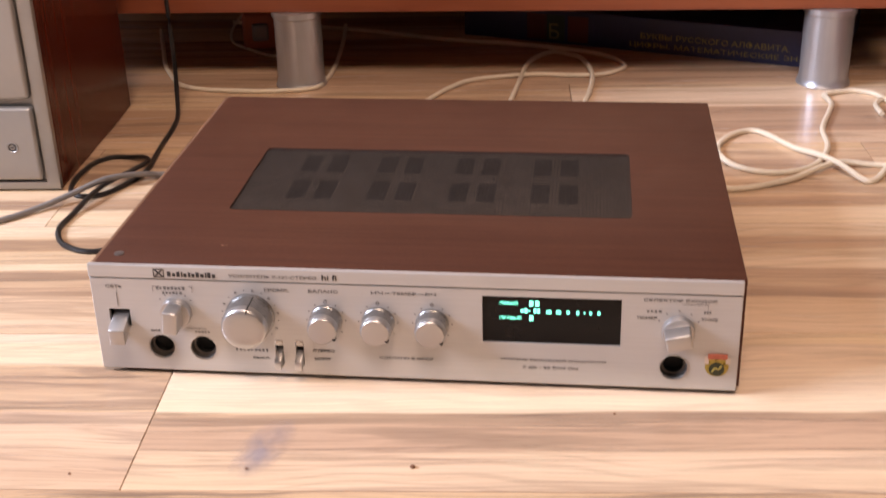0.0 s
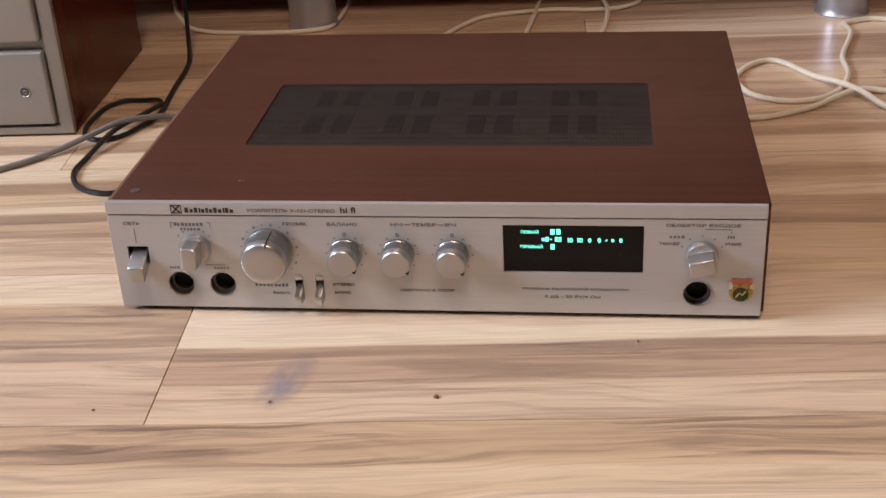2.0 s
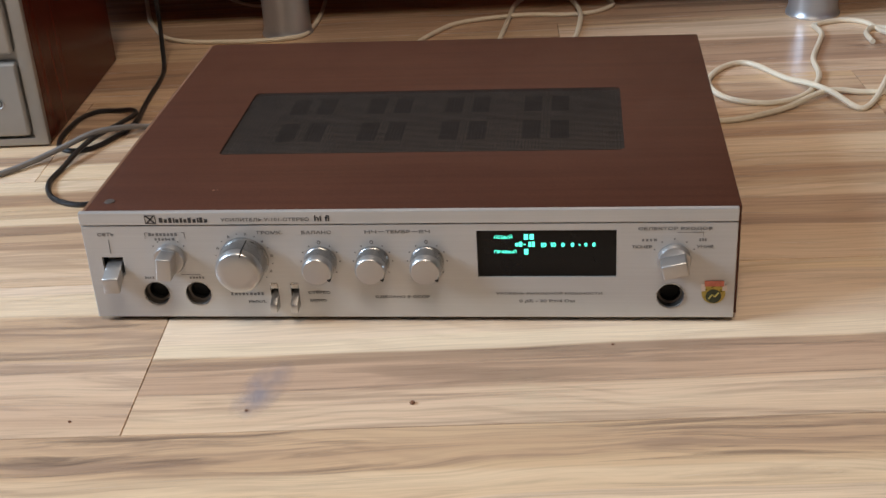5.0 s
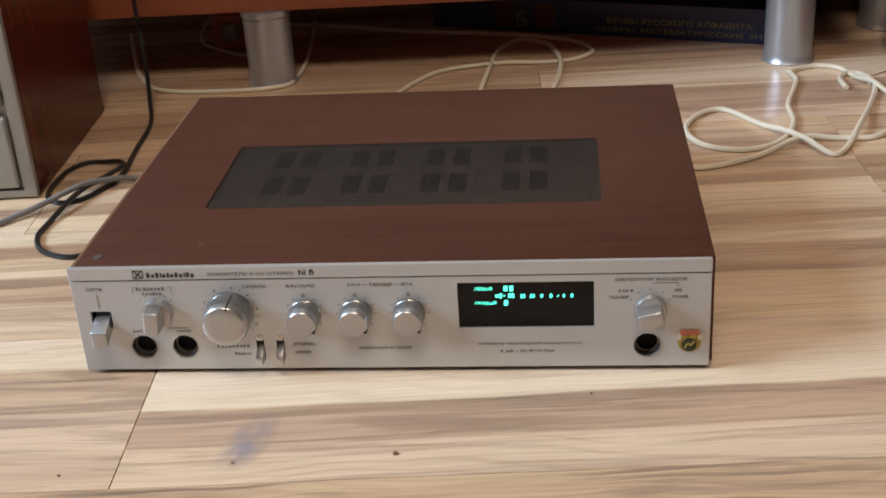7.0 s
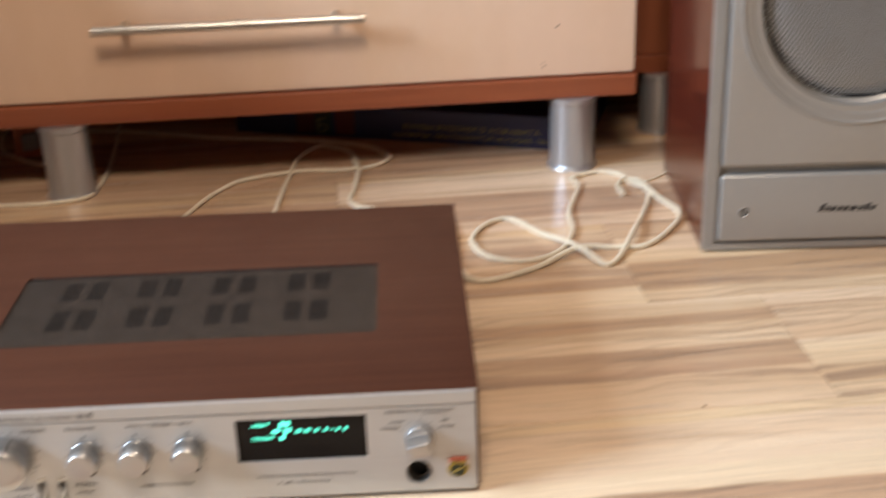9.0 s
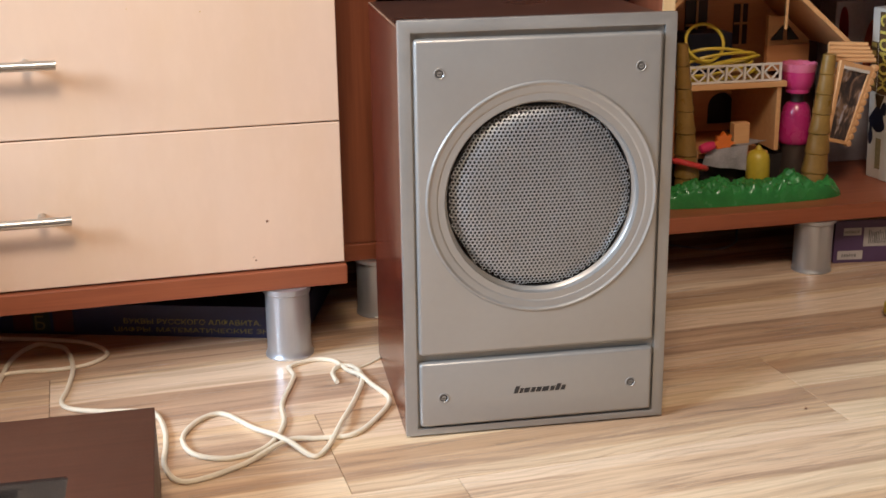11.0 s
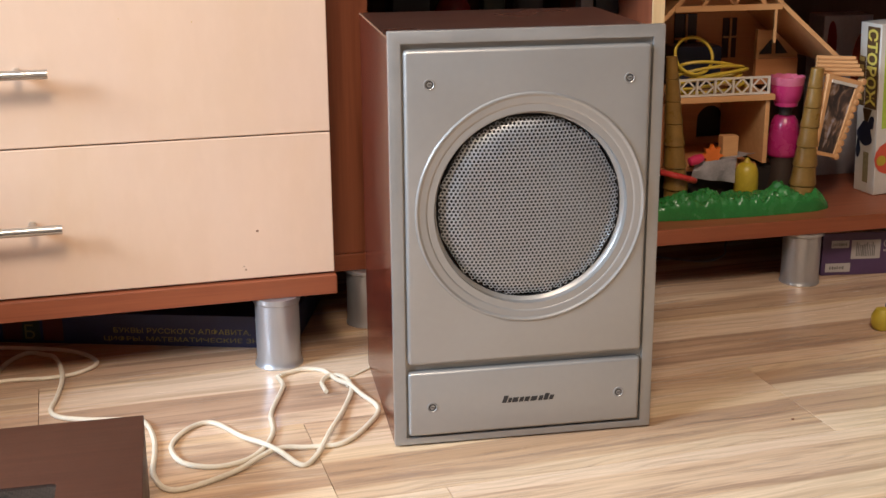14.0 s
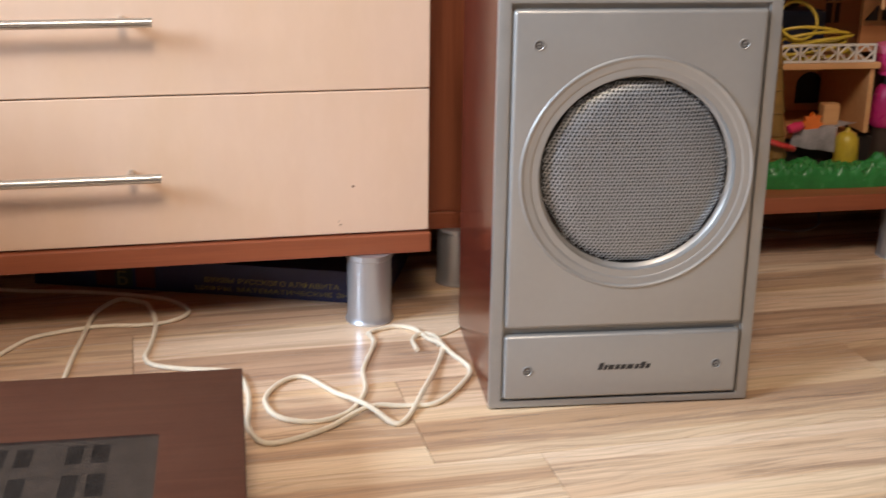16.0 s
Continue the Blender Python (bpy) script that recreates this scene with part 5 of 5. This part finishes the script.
def game_box():
    g = thing("game_box", "tall board game box with cow print and brown lettering", "game box", (1.4887, 0.9196, ZS), 6.4, -2.5)
    part("carton", box(0, 0.24, 0, 0.048, 0.0002, 0.2525, 0.001), simple("white_card", (0.60, 0.56, 0.50), 0.4, vary=0.06), g)
    tx = add_text(bmesh.new(), "СТОРОЖ", 0, 0.112, 0, 0.0225, 0, bold=0.03)
    part("printed_word", tx, simple("pale_yellow_ink", (0.62, 0.50, 0.10), 0.5), g, "vertical yellow lettering", m=Matrix(((0, 1, 0, -0.0009), (0, 0, -1, 0.0290), (-1, 0, 0, 0.244), (0, 0, 0, 1))))
    dk = simple("brown_band", (0.10, 0.055, 0.022), 0.5)
    part("brown_band", box(-0.0004, 0, 0.0035, 0.0310, 0.128, 0.2475), dk, g)
    part("brown_band", box(-0.0004, 0, 0.0325, 0.0475, 0.130, 0.203), dk, g)
    part("printed_bars", bars(bmesh.new(), 0, 0.070, 0, 0.0130, 0, 6, 21), simple("tan_ink", (0.40, 0.28, 0.08), 0.5), g, m=Matrix(((0, 1, 0, -0.0009), (0, 0, -1, 0.0470), (-1, 0, 0, 0.202), (0, 0, 0, 1))))
    for dy, dz, ry, rz in ((0.026, 0.090, 0.017, 0.019), (0.041, 0.066, 0.005, 0.016), (0.012, 0.108, 0.006, 0.010)):
        sp = bmesh.new()
        vs = [sp.verts.new((-0.0006, dy + ry * math.cos(a) * (1 + 0.25 * math.sin(3 * a + dy * 90)), dz + rz * math.sin(a))) for a in [2 * math.pi * i / 18 for i in range(18)]]
        sp.faces.new(vs)
        bmesh.ops.solidify(sp, geom=sp.faces[:], thickness=0.0004)
        part("cow_spot", fixed(sp), simple("navy_spot", (0.025, 0.028, 0.06), 0.5), g)
    tip = bmesh.new()
    vs = [tip.verts.new((-0.0006, a, b)) for a, b in ((0.012, 0.127), (0.026, 0.098), (0.034, 0.127))]
    tip.faces.new(vs)
    bmesh.ops.solidify(tip, geom=tip.faces[:], thickness=0.0003)
    part("brown_point", fixed(tip), dk, g)
    part("label", box(-0.0005, 0, 0.016, 0.028, 0.016, 0.062), simple("label_bars", (0.26, 0.22, 0.12), 0.6, vary=0.6, scale=500), g, "small printed label bars")
    part("green_field", box(0.008, 0.239, -0.0004, 0, 0.100, 0.2505), simple("lime_print", (0.36, 0.46, 0.05), 0.4, vary=0.3, scale=20), g)
    coral = simple("coral_print", (0.60, 0.09, 0.045), 0.45, vary=0.2)
    for n, (cx, cz, r) in enumerate(((0.022, 0.055, 0.024), (0.045, 0.030, 0.022), (0.060, 0.062, 0.020))):
        part("printed_flower", add_lathe(bmesh.new(), [(r, 0.0004 + 0.0002 * n), (r, 0.0005 + 0.0002 * n)], (cx, 0, cz), "y", 14), coral, g)
    yc = add_lathe(bmesh.new(), [(0.008, 0.0009), (0.008, 0.0011)], (0.010, 0, 0.052), "y", 14)
    part("yellow_centre", yc, M_YEL, g)
    return g


on_shelf(game_box())
bk = on_shelf(thing("picture_book", "pale blue picture book with red and orange shapes, standing", "book", (1.4655, 1.060, ZS)))
part("cover", box(0, 0.082, 0, 0.05, 0.0002, 0.2505, 0.001), simple("pale_blue_card", (0.42, 0.40, 0.44), 0.4, vary=0.15, scale=18), bk)


def petal(cx, z0, z1, w, lean):
    """A flat pointed oval on the book's front."""
    bm = bmesh.new()
    rim = []
    for i in range(24):
        a = 2 * math.pi * i / 24
        h = (1 - math.cos(a)) / 2
        rim.append(bm.verts.new((cx + w * math.sin(a) * (0.55 + 0.45 * h) + lean * h, -0.0003, z0 + (z1 - z0) * h)))
    bm.faces.new(rim)
    bmesh.ops.solidify(bm, geom=bm.faces[:], thickness=0.0002)
    return fixed(bm)


part("red_shape", petal(0.0175, 0.150, 0.2430, 0.0100, -0.004), simple("deep_red_print", (0.30, 0.02, 0.025), 0.4), bk)
part("orange_shape", petal(0.0560, 0.140, 0.2270, 0.0160, 0.014), simple("coral_red_print", (0.60, 0.13, 0.07), 0.4), bk)


def purple_box():
    p = thing("purple_carton", "purple carton with white labels on the floor under the shelf", "carton", (1.3793, 0.8602, 0), -7.1)
    part("carton", box(0, 0.26, 0, 0.12, 0, 0.0630, 0.001), simple("purple_card", (0.085, 0.046, 0.115), 0.45, vary=0.15), p)
    top = part("top_print", box(0.0015, 0.2585, 0.0015, 0.1185, 0.0632, 0.0636), simple("grey_card", (0.42, 0.36, 0.33), 0.5, vary=0.25, scale=60), p, "pale grey printed top")
    for x in (0.040, 0.078, 0.116, 0.154):
        part("grey_spot", lathe([(0.0125, 0.0637), (0.0120, 0.0640), (0.0, 0.0640)], (x, 0.022, 0), n=20), simple("grey_print", (0.20, 0.165, 0.15), 0.5), top)
    lab = simple("white_label", (0.45, 0.42, 0.42), 0.5)
    low = part("label", box(0.006, 0.043, -0.0004, 0, 0.005, 0.018), lab, p)
    part("bars", bars(bmesh.new(), 0.012, 0.034, 0.009, 0.014, -0.0005, 6, 3), M_INKG, low)
    high = part("label", box(0.013, 0.039, -0.0004, 0, 0.041, 0.052), lab, p)
    part("bars", bars(bmesh.new(), 0.015, 0.037, 0.044, 0.049, -0.0005, 8, 4), M_INKG, high)
    l3 = part("label", box(0.043, 0.086, -0.0004, 0, 0.024, 0.052), lab, p)
    part("bars", bars(bmesh.new(), 0.050, 0.079, 0.028, 0.049, -0.0005, 11, 8), M_INKG, l3)
    part("printed_mark", add_lathe(bmesh.new(), [(0.0055, 0.0), (0.0055, 0.0004), (0.0043, 0.0004)], (0.096, 0, 0.046), "y", 20, 1.0, False), lab, p)
    part("printed_mark", bars(bmesh.new(), 0.091, 0.101, 0.034, 0.037, -0.0002, 4, 5), lab, p)
    return p


on_shelf(purple_box())
ty = on_shelf(thing("toy_truck", "blue toy with a rounded yellow end on the floor", "toy", (1.3326, 0.6343, 0), 20))
part("bumper", lathe([(0.0, 0.0), (0.011, 0.001), (0.0145, 0.008), (0.0140, 0.018), (0.009, 0.027), (0.0, 0.030)], (0.0135, 0, 0), n=24), M_YEL, ty, smooth=True)
bod = box(0.026, 0.090, -0.012, 0.012, 0.020, 0.050, 0.006, 3)
for v in bod.verts:
    v.co.x += (v.co.z - 0.022) * 0.35
part("body", bod, simple("blue_plastic", (0.035, 0.035, 0.13), 0.35), ty, smooth=True)
part("wheel", lathe([(0.0140, -0.004), (0.0150, -0.003), (0.0150, 0.003), (0.0140, 0.004)], (0.074, -0.0162, 0.0150), "y", 24), M_BLACK, ty, smooth=True)
on_shelf(cord("grey_wire", [(1.08, 1.045), (1.15, 1.020), (1.190, 0.995), (1.242, 0.962), (1.285, 0.985), (1.3074, 1.0287), (1.328, 1.072), (1.335, 1.12)], 0.0016, M_CORDG, "thin grey wire on the floor under the shelf", n=6))

# dark things standing in the niche behind the loudspeaker
NZ = 0.3162
lone("black_case", box(0.765, 0.815, 0.900, 0.960, NZ, 0.420, 0.004), M_BLACK, "black plastic case in the dark niche", "case")
lone("red_jar", lathe([(0.026, NZ), (0.028, NZ + 0.004), (0.028, 0.385), (0.020, 0.400), (0.018, 0.420), (0.0, 0.421)], (0.852, 0.930, 0), n=28), simple("dark_red_glass", (0.16, 0.012, 0.014), 0.2), "dark red jar in the niche", "jar")
lone("green_tin", box(0.895, 0.925, 0.935, 0.965, NZ, 0.405, 0.003), simple("dull_green_tin", (0.035, 0.045, 0.030), 0.4), "dull green tin in the niche", "tin")
lone("black_bag", box(0.932, 0.975, 0.915, 0.965, NZ, 0.412, 0.010, 3), M_BLACK, "black bag in the niche", "bag")
lone("grey_charger", box(1.028, 1.046, 0.925, 0.950, NZ, 0.402, 0.002), M_CORDG, "small grey charger in the niche", "charger")
lone("black_radio", box(1.050, 1.085, 0.930, 0.965, NZ, 0.425, 0.004), M_BLACK, "black handheld radio in the niche", "radio")

# specks and crumbs on the floor
speck = simple("brown_crumb", (0.20, 0.090, 0.045), 0.7)
for sx, sy, sr in ((0.2291, -0.0955, 0.0018), (0.3511, -0.0275, 0.0010), (0.0213, -0.1183, 0.0010), (1.1109, 0.3606, 0.0018), (0.6152, 0.1004, 0.0014), (0.1282, -0.1050, 0.0012)):
    tagged(link_mesh("crumb", lathe([(sr * 0.7, 0.0001), (sr, sr * 0.4), (sr * 0.7, sr * 0.9), (0.0, sr)], (sx, sy, 0), n=8), speck, smooth=True), "small brown crumb on the floor", "crumb")



def smudge():
    """A faint grey-blue patch on the floor, thinning out at its rim."""
    k = Mat("grey_blue_patch", (0.44, 0.39, 0.42), 0.5)
    vec = k.coords((34, 15, 1))
    ln = k.node("ShaderNodeVectorMath")
    ln.operation = "LENGTH"
    k.link(vec, ln.inputs[0])
    fade = k.ramp(ln.outputs["Value"], (0.1, 0.42), (0.55, 0.0))
    spots = k.ramp(k.noise(k.coords((60, 40, 1)), 1.0, 3), (0.35, 0.15), (0.65, 1.0))
    k.link(k.mix(1.0, fade, spots, "MULTIPLY"), k.b.inputs["Alpha"])
    bm = lathe([(1.0, 0.0003), (0.98, 0.0006), (0.0, 0.0006)], (0, 0, 0), n=28)
    for v in bm.verts:
        v.co.x, v.co.y = v.co.x * 0.0162, v.co.y * 0.0370
    ob = tagged(link_mesh("smudge", bm, k.m), "faint grey-blue patch on the laminate floor", "stain")
    ob.matrix_basis = pose(0.1333, -0.0826, 0, 0, 0, -14)


smudge()

# ---- floor: planks run along x, turned a little ----
FLOOR_TURN = 4.06
floor_ob = tagged(link_mesh("floor", box(WX0 - T, WX1 + T, WY0 - T, WY1 + T, -0.05, -0.0032), M_SUB), "pale striped laminate floor laid in planks", "floor", kind="structure")
fr = pose(0.7122, 0.2942, 0, 0, 0, FLOOR_TURN)
plank_meshes = {}
# strips of each row's planks, from the near edge to the far one: (upper edge, tone); rear tones include painted shade
STRIPS = {
    "front": laminate(((0.30, 0.45), (0.78, 0.66), (1.0, 0.36)), 0.12, 1.35),
    "pale": laminate(((0.22, 0.60), (0.45, 0.28), (0.75, 0.98), (1.0, 0.76))),
    "knotty": laminate(((0.45, 0.45), (0.77, 0.24), (1.0, 0.80)), 0.06),
    "brown": laminate(((0.30, 0.63), (0.54, 0.22), (0.73, 0.76), (0.87, 0.28), (1.0, 0.90)), 0.055, 1.2),
    "cream": laminate(((0.13, 0.70), (0.27, 0.34), (0.42, 0.72), (0.52, 0.95), (0.88, 0.50), (1.0, 0.80)), 0.06, 1.25),
    "mixed": laminate(((0.19, 0.85), (0.30, 0.15), (0.55, 0.48), (0.66, 0.22), (1.0, 0.36))),
    "tan": laminate(((0.12, 0.72), (0.30, 0.34), (0.47, 0.14), (0.78, 0.66), (1.0, 0.40))),
    "grey": laminate(((0.22, 0.85), (0.49, 0.15), (0.69, 0.88), (0.90, 0.22), (1.0, 0.60)), 0.06, 1.15),
    # rear rows: print tones darkened to paint in shade under chest and shelf
    "back": laminate(((0.18, 0.60), (0.57, 0.16), (0.92, 0.80), (1.0, 0.34))),
    "dusk": laminate(((0.22, 0.50), (0.60, 0.24), (1.0, 0.36))),
    "far": laminate(((0.27, 0.18), (0.42, 0.55), (1.0, 0.20))),
}
LAID = {-3: ("front",), -2: ("knotty", "pale"), -1: ("brown", "cream"), 0: ("mixed", "tan", "grey"), 1: ("dusk", "back"), 2: ("far",)}


def plank(u0, u1, v0, v1, look_of):
    """One laminate plank with slightly eased edges, in the turned floor's axes."""
    key = (round(u1 - u0, 4), round(v1 - v0, 4), look_of)
    if key not in plank_meshes:
        a, b, g, e = key[0] / 2, key[1] / 2, 0.0002, 0.0003
        bm = bmesh.new()
        lo = [bm.verts.new(p) for p in ((-a + g, -b + g, -0.003), (a - g, -b + g, -0.003), (a - g, b - g, -0.003), (-a + g, b - g, -0.003))]
        mid = [bm.verts.new((v.co.x, v.co.y, -0.0010)) for v in lo]
        top = [bm.verts.new((v.co.x - math.copysign(e, v.co.x), v.co.y - math.copysign(e, v.co.y), 0.0)) for v in lo]
        for p, q in ((lo, mid), (mid, top)):
            for i in range(4):
                bm.faces.new((p[i], p[(i + 1) % 4], q[(i + 1) % 4], q[i]))
        bm.faces.new(top)
        me = bpy.data.meshes.new("plank")
        bm.to_mesh(me)
        bm.free()
        me.materials.append(STRIPS[look_of])
        plank_meshes[key] = me
    ob = new("plank", plank_meshes[key])
    ob.parent = floor_ob
    ob.matrix_basis = fr @ pose((u0 + u1) / 2, (v0 + v1) / 2, 0)


LONG = 1.285
inv = fr.inverted()
# a seam of each row near the things, as a place along the row
known = {-1: 0.0, 0: 0.4311, -2: -0.6832, 2: 0.16, 1: -0.380, -3: 0.10}
rnd = random.Random(5)
corners = [inv @ Vector((x, y, 0)) for x in (WX0, WX1) for y in (WY0, WY1)]
umin, umax = min(c.x for c in corners), max(c.x for c in corners)
vmin, vmax = min(c.y for c in corners), max(c.y for c in corners)
row = math.floor(vmin / ROW)
while row * ROW < vmax:
    seam = known.get(row, rnd.uniform(0, LONG))
    extra = [-0.1048] if row == 0 else []
    k0 = math.floor((umin - seam) / LONG)
    us = sorted([seam + LONG * k for k in range(k0, k0 + 7)] + extra)
    # the row ends inside the walls' thickness
    sn, cs = math.sin(radians(FLOOR_TURN)), math.cos(radians(FLOOR_TURN))
    v0, v1, at, edge = row * ROW, (row + 1) * ROW, fr.translation, T - 0.02
    lo = max((WX0 - edge - at.x + v0 * sn) / cs, (WX0 - edge - at.x + v1 * sn) / cs, (WY0 - edge - at.y - v0 * cs) / sn)
    hi = min((WX1 + edge - at.x + v0 * sn) / cs, (WX1 + edge - at.x + v1 * sn) / cs, (WY1 + edge - at.y - v1 * cs) / sn)
    for u0, u1 in zip(us, us[1:]):
        u0, u1 = max(u0, lo), min(u1, hi)
        if u1 - u0 > 0.01:
            mid = (u0 + u1) / 2
            if row not in LAID:
                kind = rnd.choice(sorted(STRIPS))
            elif row == 0:
                kind = LAID[0][0 if mid < -0.1048 else 1 if mid < 0.4311 else 2]
            else:
                kind = LAID[row][0 if len(LAID[row]) == 1 or mid < seam else 1]
            plank(u0, u1, v0, v1, kind)
    row += 1
